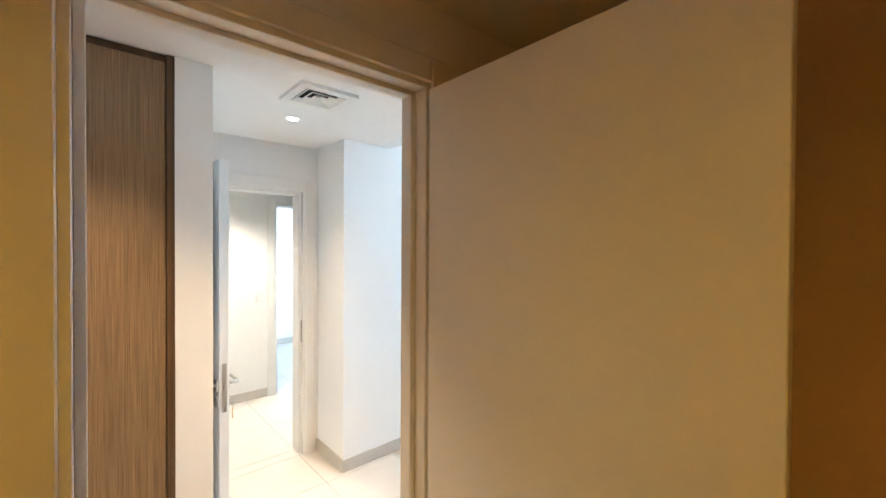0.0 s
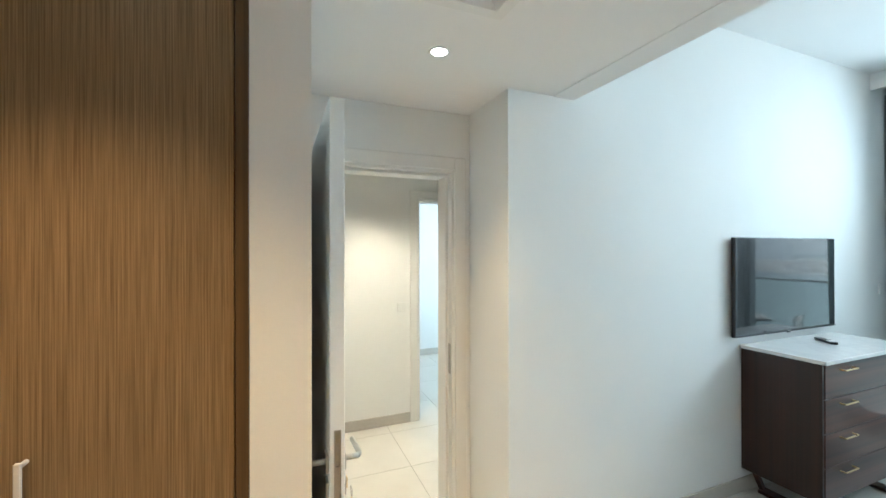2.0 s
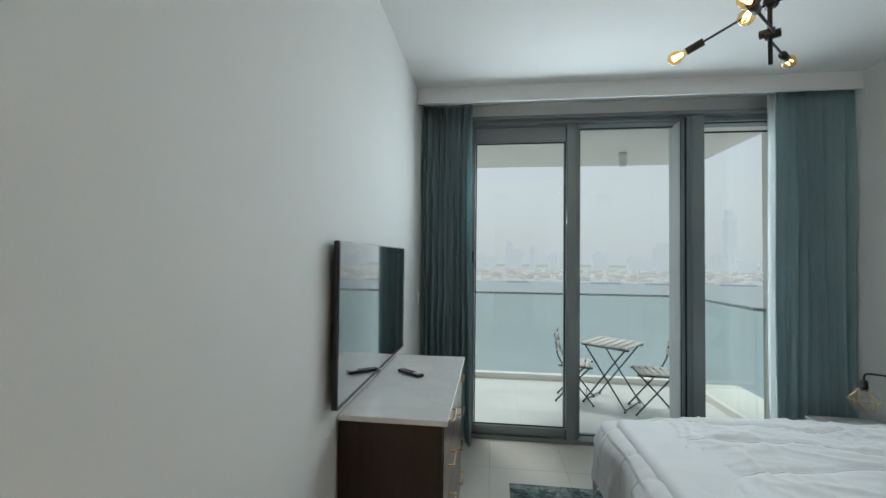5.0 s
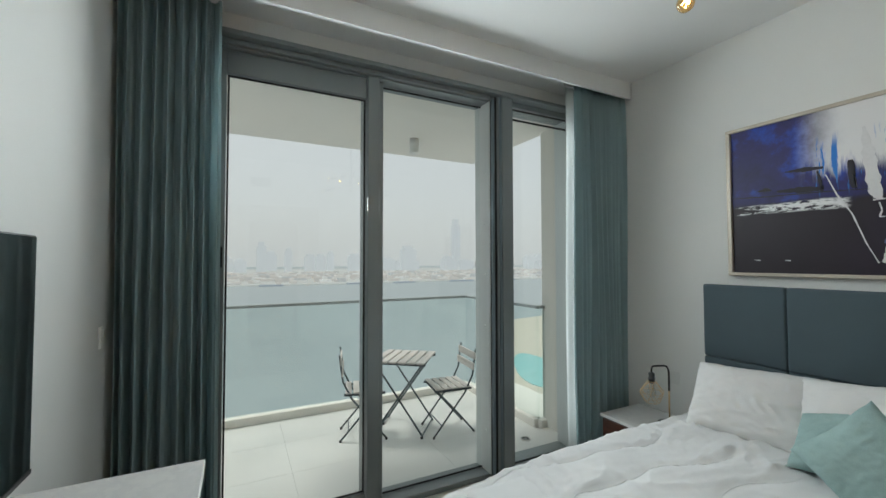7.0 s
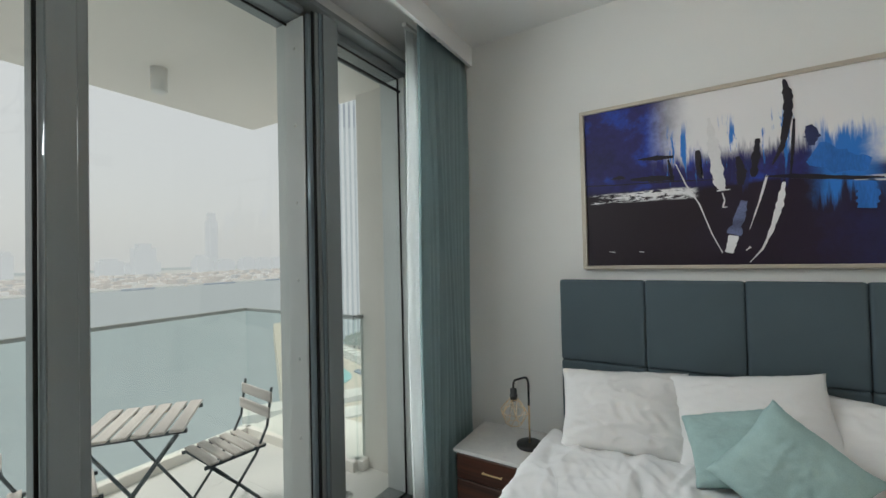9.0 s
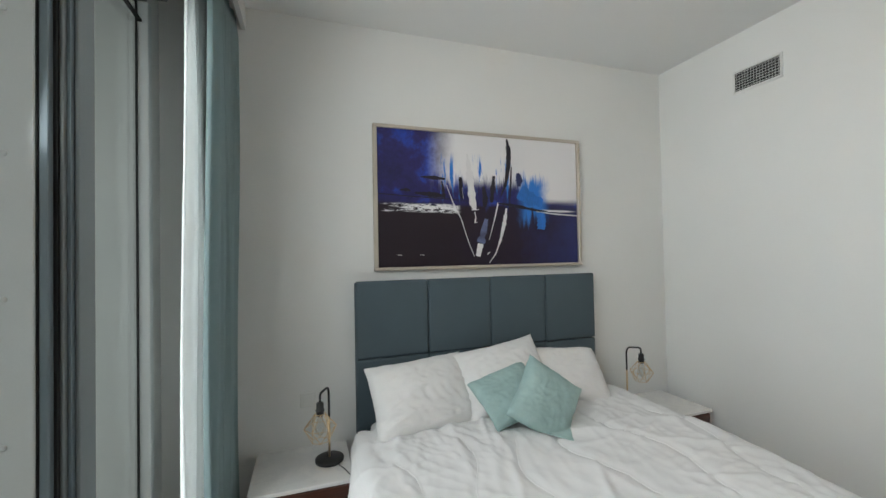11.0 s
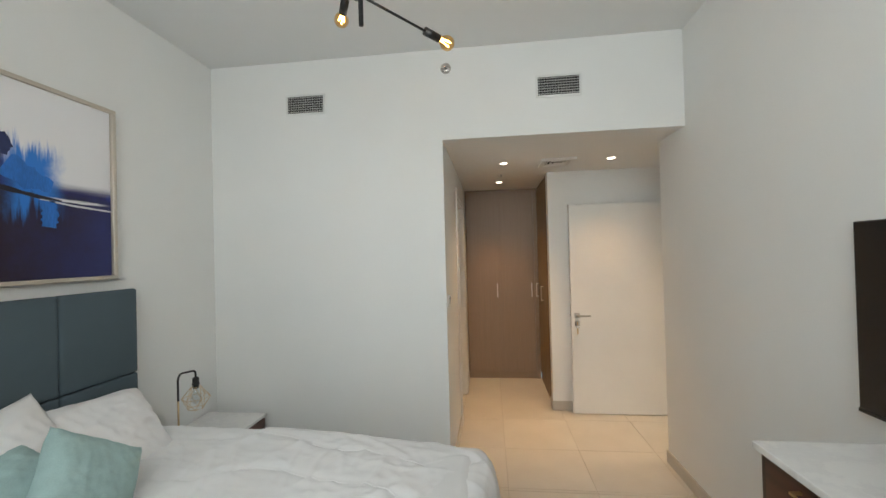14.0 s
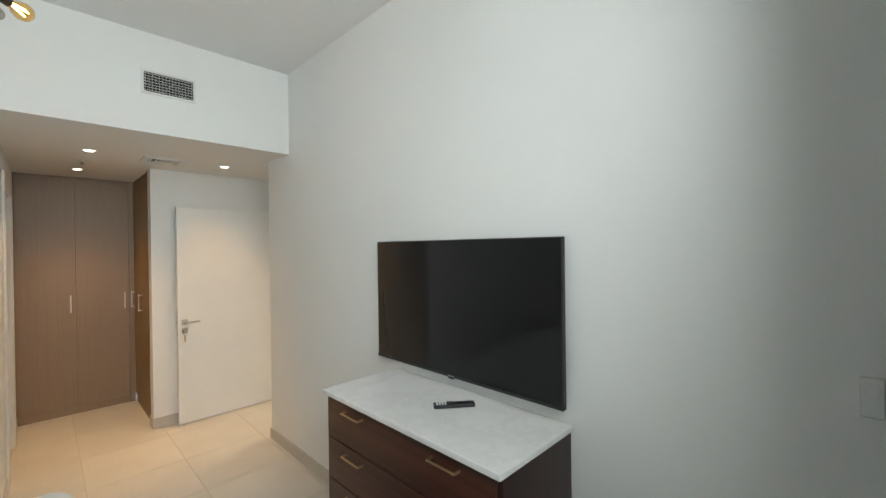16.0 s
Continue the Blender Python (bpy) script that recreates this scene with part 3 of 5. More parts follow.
# ---- curtains ----
def pleated(x0, x1, y, z0, z1, folds, depth, seed, ratio=0.12):
    """A pleated cloth with uneven folds that drift a little from top to hem."""
    bm = bmesh.new()
    nx, nz = folds * 18, 26
    rng = random.Random(seed)
    ph = [rng.uniform(-0.9, 0.9) for _ in range(folds + 2)]
    am = [rng.uniform(0.6, 1.15) for _ in range(folds + 2)]
    rows = []
    for j in range(nz + 1):
        v = j / nz
        z = z0 + (z1 - z0) * v
        row = []
        for i in range(nx + 1):
            u = i / nx
            k = u * folds
            a = int(min(k, folds))
            f = k - a
            amp = am[a] * (1 - f) + am[a + 1] * f
            p = ph[a] * (1 - f) + ph[a + 1] * f
            w = math.sin(2 * math.pi * k + p + 0.55 * math.sin(3.1 * v + a))
            w = 0.9 * w + 0.24 * math.sin(4 * math.pi * k + 2.3 * p + 0.8 * v) * (0.3 + 0.7 * v) + 0.10 * math.sin(6.9 * math.pi * k - 3 * p)
            spread = 1 + ratio * (1 - v) * (u - 0.5)
            dy = depth * amp * w * (0.75 + 0.35 * (1 - v)) + 0.012 * math.sin(5 * v + 7 * u)
            if v > 0.97:
                dy *= 0.7
            row.append(bm.verts.new((x0 + (x1 - x0) * (0.5 + (u - 0.5) * spread), y + dy, z)))
        rows.append(row)
    for a, b in zip(rows, rows[1:]):
        for i in range(nx):
            bm.faces.new((a[i], a[i + 1], b[i + 1], b[i]))
    bm.normal_update()
    bmesh.ops.solidify(bm, geom=list(bm.faces), thickness=0.003)
    return bm


def curtain(x0, x1, seed, label, sheer, hang=3.30, folds=7, depth=0.055):
    c = thing("curtain", pose(0, 0, 0), label, "curtain", group="curtains at the window")
    part("drape", pleated(x0, x1, hang, 0.02, 3.04, folds, depth, seed), TEAL, c, smooth=True)
    a, b = sheer
    part("sheer", pleated(a, b, hang + 0.095, 0.03, 3.04, 4, 0.032, seed + 5), LINING, c, "white sheer curtain drawn aside behind the drape", True)
    part("track", box(min(x0, a), max(x1, b), hang - 0.025, hang + 0.025, 3.05, 3.075, 0.002), PLASTIC, c)
    part("track", box(min(x0, a), max(x1, b), hang + 0.08, hang + 0.11, 3.05, 3.075, 0.002), PLASTIC, c)


curtain(-1.615, -1.175, 3, "teal pleated floor-length curtain drawn aside", (-1.60, -1.24), 3.345, 8, 0.048)
curtain(1.215, 1.772, 8, "teal pleated floor-length curtain with a white sheer beside it", (1.215, 1.60), 3.190, 8, 0.036)


# ---- bed ----
def bed():
    b = thing("bed", pose(0.76, 1.655, 0), "double bed with a slate blue tufted headboard and rumpled white bedding", "bed")
    # headboard
    hb = part("headboard", box(0.955, 1.02, -0.865, 0.865, 0.0, 1.49, 0.006), SLATE, b, "slate blue upholstered headboard in square panels")
    cols = (-0.866, -0.449, -0.024, 0.412, 0.867)
    rows = (0.10, 0.565, 1.03, 1.502)
    for i in range(4):
        for j in range(3):
            part("panel", box(0.918, 0.962, cols[i] + 0.001, cols[i + 1] - 0.001, rows[j] + 0.001, rows[j + 1] - 0.001, 0.016, 3), SLATE, hb, smooth=True)
    part("base", box(-0.98, 0.915, -0.80, 0.80, 0.05, 0.34, 0.02, 2), SLATE, b, "slate blue upholstered bed base")
    for sx in (-0.9, 0.85):
        for sy in (-0.72, 0.72):
            part("leg", box(sx - 0.03, sx + 0.03, sy - 0.03, sy + 0.03, 0, 0.05), BLACKPL, b)
    part("mattress", box(-0.97, 0.91, -0.80, 0.80, 0.34, 0.665, 0.05, 3), LINEN, b, smooth=True)
    return b


bed()


def ridge(p, sharp=2):
    return max(0.0, 1 - abs(noise.noise(p)) * 3.2) ** sharp


def wrinkle(x, y):
    """Height of creases in the bedding."""
    d = noise.noise_vector(Vector((x * 1.1, y * 1.1, 0.3))) * 0.5
    e = noise.noise_vector(Vector((x * 3.0, y * 3.0, 5.3))) * 0.25
    h = 0.0
    for turn, along, across, height, sharp, z in ((25, 0.9, 3.6, 0.015, 2, 1.7), (-38, 1.1, 4.6, 0.011, 2, 4.2), (62, 1.3, 7.0, 0.010, 3, 8.1), (8, 1.8, 10.0, 0.008, 3, 6.6), (-70, 2.2, 9.0, 0.007, 3, 7.7), (35, 3.0, 16.0, 0.005, 2, 9.9)):
        c, s = math.cos(radians(turn)), math.sin(radians(turn))
        a, b = x * c + y * s, y * c - x * s
        here = min(1.0, max(0.0, 0.45 + 1.6 * noise.noise(Vector((x * 1.7, y * 1.7, z * 3)))))
        h += height * here * ridge(Vector((a * along + d.x, b * across + d.y * 1.6 + e.x * 2, z)), sharp)
    # long creases drawn down the bed from the pillows
    c, s = math.cos(radians(-14)), math.sin(radians(-14))
    a, b = x * c + y * s, y * c - x * s
    pull = min(1.0, max(0.0, 0.35 + 1.5 * noise.noise(Vector((x * 0.9, y * 1.3, 21)))))
    h += 0.013 * pull * ridge(Vector((a * 0.7 + d.y, b * 6.5 + d.x * 1.2, 12.4)), 2)
    h += 0.0022 * ridge(Vector((a * 2.5 + e.x, b * 19.0 + e.y * 3, 15.1)), 2)
    return 1.25 * h


def seam(k, u):
    """Line of the k-th quilted seam across the duvet."""
    return 0.10 + k * 0.30 + 0.06 * math.sin(u * 4.5 + k * 1.3) + 0.025 * math.sin(u * 11 + k)


DUVET = (-0.195, 1.52, 0.83, 2.49)


def duvet_point(u, v):
    """A point of the duvet, spread flat at (u, v) from its corner on the mattress edge."""
    x0, x1, y0, y1 = DUVET
    top, R = 0.70, 0.115
    ou = max(0.0, -u)
    ov = -v if v < 0 else max(0.0, v - (y1 - y0))
    sv = -1 if v < 0 else 1
    bx = max(0.0, u)
    by = min(max(v, 0.0), y1 - y0)
    z, dx, dy = top, 0.0, 0.0
    o = math.hypot(ou, ov)
    if o > 0:
        cu, cv = ou / o, ov / o * sv
        if o < R * 1.571:
            a = o / R
            out, dn = R * math.sin(a), R * (1 - math.cos(a))
        else:
            out, dn = R + 0.03 * (o - R * 1.571), R + (o - R * 1.571)
        fold = 0.022 * math.sin(9 * (bx + by) + 3 * noise.noise(Vector((bx * 2, by * 2, 3)))) * min(1, o / 0.2)
        dx, dy, z = -cu * (out + fold), cv * (out + fold), top - dn
    w = wrinkle(u, v)
    w *= 0.75 + 0.25 * min(1.0, max(0.0, min(u, v + 0.15, (y1 - y0) - v + 0.15) / 0.25))
    puff = 0.014 * noise.noise(Vector((u * 1.1, v * 1.1, 9))) - 0.065 * math.exp(-(max(u, 0) / 0.38) ** 2)
    k = 1.0 if o < R * 0.8 else 0.35
    if k < 1:
        dx -= (w - 0.015) * 0.8 * (ou / o)
        dy += (w - 0.015) * 0.8 * (ov / o * sv)
    z += 0.02 - 0.04 * by / (y1 - y0)
    for q in range(6):
        z -= 0.010 * k * math.exp(-((v - seam(q, u)) / 0.022) ** 2)
    return Vector((x0 + bx + dx, y0 + by + dy, max(0.11, z + w * k + puff)))


def duvet():
    x0, x1, y0, y1 = DUVET
    t = thing("duvet", pose(0, 0, 0), "rumpled white cotton duvet with wavy stitching spread over the bed", "duvet")
    bm = bmesh.new()
    drop, step = 0.44, 0.0125
    us = np.arange(-drop, (x1 - x0) + 1e-6, step)
    vs = np.arange(-drop, (y1 - y0) + drop + 1e-6, step)
    grid = [[bm.verts.new(duvet_point(float(u), float(v))) for v in vs] for u in us]
    for a, b in zip(grid, grid[1:]):
        for i in range(len(vs) - 1):
            bm.faces.new((a[i], a[i + 1], b[i + 1], b[i]))
    bm.normal_update()
    bmesh.ops.solidify(bm, geom=list(bm.faces), thickness=-0.012)
    part("cover", bm, LINEN, t, smooth=True)
    for k in range(6):
        pts = [duvet_point(u, seam(k, u)) + Vector((0, 0, 0.0006)) for u in np.arange(-0.3, 1.3, 0.03)]
        part("stitching", pipe(pts, 0.0022, 5), LINEN, t, "fine wavy stitched seam", True)
    return t


duvet()


def cushion(name, m, w, h, thick, mat, label, category, seed, sharp=2.6, group="", pinch=0.07, blunt=0.0):
    """A stuffed cushion: w along local x, h along local y, thick along z, with pinched corners."""
    bm = bmesh.new()
    n = 46
    off = Vector((seed * 3.1, seed * 1.7, 0))
    for side in (1, -1):
        grid = []
        for i in range(n + 1):
            row = []
            for j in range(n + 1):
                a, b = 2 * i / n - 1, 2 * j / n - 1
                prof = max(0.0, (1 - abs(a) ** sharp)) ** 0.45 * max(0.0, (1 - abs(b) ** sharp)) ** 0.45
                pull = 1 - pinch * (1 - a * a) * abs(b) ** 3 - blunt * (a * b) ** 4
                pull2 = 1 - pinch * (1 - b * b) * abs(a) ** 3 - blunt * (a * b) ** 4
                cr = noise.noise(off + Vector((a * 1.3, b * 1.3, side))) * 0.12 + ridge(off + Vector((a * 0.7 + b * 0.3, b * 3.0 - a * 1.2, side + 3))) * 0.06 + ridge(off + Vector((a * 4.5 + b * 3.0, b * 1.2 - a * 0.6, side + 6)), 3) * 0.03 + ridge(off + Vector((a * 8 - b * 2.0, b * 2.2 + a, side + 9)), 3) * 0.02
                edge = (1 - abs(noise.noise(off + Vector((a * 5 + 2 * b, b * 5 - a, 5)))) * 2) * 0.07
                z = side * thick * 0.5 * (prof * (1 + cr) + edge * prof ** 0.3)
                wob = 1 + 0.035 * noise.noise(off + Vector((a * 1.6, b * 1.6, 11))) + 0.012 * noise.noise(off + Vector((a * 6, b * 6, 13)))
                row.append(bm.verts.new((a * w / 2 * pull2 * wob, b * h / 2 * pull * wob, z)))
            grid.append(row)
        for p, q in zip(grid, grid[1:]):
            for j in range(n):
                f = (p[j], p[j + 1], q[j + 1], q[j])
                bm.faces.new(f if side < 0 else f[::-1])
    bmesh.ops.remove_doubles(bm, verts=bm.verts, dist=0.0008)
    return single(name, bm, mat, label, category, m, True, group=group)


def leaning(x, y, z, turn, lean, roll=0):
    """Pose of a cushion that leans back against the headboard, its width along world y."""
    return Matrix.Translation((x, y, z)) @ pose(0, 0, 0, 0, 0, turn) @ pose(0, 0, 0, 0, lean, 0) @ pose(0, 0, 0, 0, 0, 90 + roll)


def corner_pose(c, across, up):
    """Pose of a cushion standing on a corner: middle c, half diagonals across and up."""
    c, across, up = Vector(c), Vector(across), Vector(up)
    e1 = (up + across).normalized()
    e2 = up - across
    e2 = (e2 - e1 * e2.dot(e1)).normalized()
    m = Matrix((e1, e2, e1.cross(e2))).transposed().to_4x4()
    return Matrix.Translation(c) @ m


def settle(ob, level):
    """Lets the lowest corner of a soft cushion slump forward on the bedding."""
    m = ob.matrix_world.copy()
    back_m = m.inverted()
    for v in ob.data.vertices:
        w = m @ v.co
        if w.z < level:
            drop = level - w.z
            v.co = back_m @ Vector((w.x - drop * 0.9, w.y, level - drop * 0.12))


cushion("pillow", leaning(1.50, 2.17, 0.835, 4, -56, 3), 0.62, 0.44, 0.25, PILLOW, "plump white cotton pillow leaning on the headboard", "pillow", 1, 2.6, "white pillows", 0.075, 0.0)
cushion("pillow", leaning(1.495, 1.65, 0.885, -3, -57, 9), 0.63, 0.44, 0.19, PILLOW, "large white pillow leaning in the middle of the bed", "pillow", 2, 2.8, "white pillows", 0.085, 0.0)
cushion("pillow", leaning(1.49, 1.19, 0.835, -6, -47, -4), 0.54, 0.43, 0.20, PILLOW, "crumpled white cotton pillow lying against the headboard", "pillow", 3, 2.4, "white pillows", 0.06, 0.03)
settle(cushion("throw_cushion", corner_pose((1.30, 1.70, 0.85), (-0.14, -0.205, -0.035), (0.15, -0.17, 0.1325)), 0.39, 0.35, 0.11, MINT, "seafoam green velvet cushion behind another", "cushion", 4, 3.0, "green cushions"), 0.725)
settle(cushion("throw_cushion", corner_pose((1.135, 1.575, 0.845), (0.027, -0.25, 0.03), (0.105, 0.02, 0.235)), 0.37, 0.36, 0.13, MINT, "seafoam green velvet cushion standing on its corner", "cushion", 5, 3.0, "green cushions"), 0.725)


# ---- night stands and lamps ----
def nightstand(m, label):
    t = thing("nightstand", m, label, "nightstand", group="nightstands")
    part("top", box(-0.225, 0.225, -0.25, 0.25, 0.505, 0.525, 0.004, 2), MARBLE, t, "white marble top")
    part("body", box(-0.205, 0.22, -0.235, 0.235, 0.20, 0.505, 0.003), WALNUT, t)
    for z0, z1 in ((0.36, 0.498), (0.21, 0.352)):
        d = part("drawer", box(-0.222, -0.2052, -0.23, 0.23, z0, z1, 0.003), WALNUT, t)
        part("handle", box(-0.24, -0.234, -0.06, 0.06, (z0 + z1) / 2 - 0.004, (z0 + z1) / 2 + 0.004, 0.001), BRASS, d, "brass bar handle")
        for yy in (-0.055, 0.055):
            part("foot", rod((-0.236, yy, (z0 + z1) / 2), (-0.2205, yy, (z0 + z1) / 2), 0.003, 8), BRASS, d)
    for sx in (-0.17, 0.18):
        for sy in (-0.2, 0.2):
            part("leg", rod((sx, sy, 0.20), (sx * 1.1, sy * 1.1, 0.0), 0.014, 10, 0.009), BLACK, t)
    return t


nightstand(pose(1.555, 2.83, 0), "dark walnut nightstand with a white marble top and brass handles")
nightstand(pose(1.555, 0.34, 0), "dark walnut nightstand with a white marble top in the room corner")


def table_lamp(m, hook, label):
    """A bent pole lamp with a faceted wire cage round a bare bulb."""
    t = thing("table_lamp", m, label, "lamp", group="bedside lamps")
    part("base", lathe([(0.0, 0), (0.073, 0), (0.077, 0.004), (0.077, 0.017), (0.071, 0.022), (0.012, 0.024), (0.0, 0.024)], 28), BLACK, t, "round black base", True)
    part("stem", rod((0, 0, 0.024), (0, 0, 0.24), 0.0055), ROSE, t, "gold coloured lower stem", True)
    hx, hy = hook
    pts = [(0, 0, 0.24), (0, 0, 0.37)] + [(hx * f, hy * f, 0.37 + 0.04 * math.sin(a)) for f, a in ((0.04, 0.5), (0.12, 1.0), (0.25, 1.45), (0.5, 1.57), (0.75, 1.57), (0.9, 1.3), (0.98, 0.8), (1.0, 0.3))] + [(hx, hy, 0.36)]
    part("pole", pipe(pts, 0.0062, 10), BLACK, t, "black bent upper pole", True)
    part("socket", lathe([(0.0, 0.295), (0.017, 0.295), (0.019, 0.30), (0.019, 0.318), (0.023, 0.320), (0.023, 0.326), (0.019, 0.328), (0.019, 0.362), (0.008, 0.368), (0.0, 0.368)], 18), BLACK, t, "black lamp socket", True, pose(hx, hy, 0))
    part("bulb", lathe([(0.0, 0.195), (0.012, 0.198), (0.024, 0.21), (0.028, 0.226), (0.025, 0.245), (0.016, 0.27), (0.012, 0.294), (0.0, 0.294)], 18), BULB_OFF, t, "unlit clear glass bulb", True, pose(hx, hy, 0))
    n = 6
    top = [Vector((0.028 * math.cos(k * math.tau / n), 0.028 * math.sin(k * math.tau / n), 0.305)) for k in range(n)]
    mid = [Vector((0.082 * math.cos((k + 0.5) * math.tau / n), 0.082 * math.sin((k + 0.5) * math.tau / n), 0.235)) for k in range(n)]
    low = [Vector((0.045 * math.cos(k * math.tau / n), 0.045 * math.sin(k * math.tau / n), 0.165)) for k in range(n)]
    cage = part("wire_cage", pipe(mid + mid[:1], 0.0016, 6), ROSE, t, "gold faceted wire cage shade", False, pose(hx, hy, 0))
    for k in range(n):
        for a, b in ((top[k], top[(k + 1) % n]), (low[k], low[(k + 1) % n]), (top[k], mid[k]), (top[(k + 1) % n], mid[k]), (low[k], mid[k]), (low[(k + 1) % n], mid[k])):
            part("wire", rod(a, b, 0.0016, 6), ROSE, cage)
    return t


table_lamp(pose(1.56, 2.69, 0.525), (-0.11, 0.05), "black and gold wire cage lamp on the nightstand by the window")
table_lamp(pose(1.66, 0.53, 0.525), (-0.055, -0.085), "black and gold wire cage lamp on the corner nightstand")
single("lamp_cord", pipe([(1.50, 2.65, 0.5285), (1.44, 2.62, 0.5285), (1.38, 2.60, 0.5285), (1.335, 2.59, 0.5285), (1.322, 2.588, 0.5285), (1.318, 2.585, 0.50), (1.316, 2.58, 0.42), (1.315, 2.575, 0.36)], 0.0028, 6), BLACKPL, "thin black lamp cord hanging over the nightstand edge", "cable", smooth=True)


# ---- painting ----
def art_material():
    m, n, l, b = material("abstract_painting")
    tc = n.new("ShaderNodeTexCoord")
    sp = n.new("ShaderNodeSeparateXYZ")
    l.new(tc.outputs["Object"], sp.inputs[0])

    def mth(op, a, c=0.0, clamp=False):
        k = n.new("ShaderNodeMath")
        k.operation, k.use_clamp = op, clamp
        for s, v in ((0, a), (1, c)):
            if hasattr(v, "is_linked"):
                l.new(v, k.inputs[s])
            else:
                k.inputs[s].default_value = v
        return k.outputs[0]

    def streak(sc, scale, detail=5):
        mp = n.new("ShaderNodeMapping")
        mp.inputs["Scale"].default_value = sc
        l.new(tc.outputs["Object"], mp.inputs[0])
        return noise_tex(n, l, mp.outputs[0], scale, detail, 0.7)

    def band(v, lo, hi, soft):
        r = n.new("ShaderNodeMapRange")
        r.interpolation_type = "SMOOTHSTEP"
        r.inputs[1].default_value, r.inputs[2].default_value = lo, lo + soft
        l.new(v, r.inputs[0])
        q = n.new("ShaderNodeMapRange")
        q.interpolation_type = "SMOOTHSTEP"
        q.inputs[1].default_value, q.inputs[2].default_value = hi, hi - soft
        l.new(v, q.inputs[0])
        return mth("MULTIPLY", r.outputs[0], q.outputs[0])

    # u to the viewer's right (world -y), w up, both about the middle, in metres
    vert, hori, blot = streak((1, 9, 0.8), 2.2), streak((1, 0.8, 9), 2.4), streak((1, 1, 1), 4.0)
    u = mth("MULTIPLY", sp.outputs[1], -1.0)
    w = sp.outputs[2]
    uj = mth("ADD", u, mth("MULTIPLY", mth("SUBTRACT", blot, 0.5), 0.16))
    wj = mth("ADD", w, mth("MULTIPLY", mth("SUBTRACT", vert, 0.5), 0.42))
    wh = mth("ADD", w, mth("MULTIPLY", mth("SUBTRACT", hori, 0.5), 0.05))
    navy, blue, azure, white, plum = (0.012, 0.022, 0.13), (0.012, 0.06, 0.42), (0.02, 0.19, 0.62), (0.80, 0.79, 0.80), (0.018, 0.005, 0.022)
    low = ramp(n, l, mth("ADD", mth("MULTIPLY", u, 0.55), mth("ADD", mth("MULTIPLY", mth("SUBTRACT", blot, 0.5), 0.45), 0.45)), [(0.30, (0.010, 0.003, 0.010)), (0.60, (0.012, 0.004, 0.022)), (0.95, (0.014, 0.022, 0.14))])
    col = low
    up = band(wh, -0.05, 2.0, 0.03)
    left = ramp(n, l, blot, [(0.35, (0.010, 0.010, 0.07)), (0.52, (0.018, 0.016, 0.13)), (0.66, blue)])
    col = mixc(n, l, up, col, left)
    skywhite = mth("MULTIPLY", band(uj, -0.42, 2.0, 0.22), band(wj, 0.07, 3.0, 0.1))
    col = mixc(n, l, skywhite, col, white)
    side = mth("MULTIPLY", band(uj, 0.36, 2.0, 0.12), band(wh, -0.03, 3.0, 0.06))
    col = mixc(n, l, side, col, white)
    az = mth("MULTIPLY", band(uj, 0.22, 0.52, 0.1), band(wj, -0.16, 0.20, 0.09))
    col = mixc(n, l, az, col, azure)
    dark = mth("MULTIPLY", band(uj, -0.22, 0.26, 0.08), mth("MULTIPLY", band(wj, -0.05, 0.16, 0.05), band(vert, 0.50, 1.0, 0.06)))
    col = mixc(n, l, dark, col, navy)
    drip = mth("MULTIPLY", band(uj, -0.40, 0.30, 0.05), mth("MULTIPLY", band(w, -0.05, 0.33, 0.1), band(vert, 0.57, 1.0, 0.04)))
    col = mixc(n, l, drip, col, azure)
    spat = streak((1, 2.2, 8), 7, 8)
    line = mth("MULTIPLY", band(spat, 0.44, 2.0, 0.05), mth("MULTIPLY", band(u, -0.74, -0.18, 0.04), mth("MULTIPLY", band(wh, -0.095, -0.028, 0.012), band(hori, 0.42, 1.0, 0.06))))
    col = mixc(n, l, line, col, white)
    line2 = mth("MULTIPLY", band(u, 0.38, 0.76, 0.1), band(wh, -0.075, -0.055, 0.008))
    col = mixc(n, l, line2, col, white)
    l.new(col, b.inputs["Base Color"])
    b.inputs["Roughness"].default_value = 0.45
    bump(n, l, vert, b, 0.12, 0.002)
    return m


def stroke(points, widths):
    """A thin flat brush stroke in the painting's plane (y, z)."""
    bm = bmesh.new()
    pts = [Vector((0, -p[0], p[1])) for p in points]
    fine = []
    for i in range(len(pts) - 1):
        for k in range(6):
            f = k / 6
            fine.append((pts[i].lerp(pts[i + 1], f), widths[i] * (1 - f) + widths[i + 1] * f))
    fine.append((pts[-1], widths[-1]))
    prev = None
    for i, (p, w) in enumerate(fine):
        d = (fine[min(i + 1, len(fine) - 1)][0] - fine[max(i - 1, 0)][0]).normalized()
        nrm = Vector((0, -d.z, d.y))
        jag = 1 + 0.5 * noise.noise(Vector((i * 0.9, p.y * 9, p.z * 9)))
        a, b = bm.verts.new(p + nrm * w * jag), bm.verts.new(p - nrm * w * jag)
        if prev:
            bm.faces.new((prev[0], a, b, prev[1]))
        prev = (a, b)
    bm.normal_update()
    bmesh.ops.solidify(bm, geom=list(bm.faces), thickness=0.0015)
    return bm


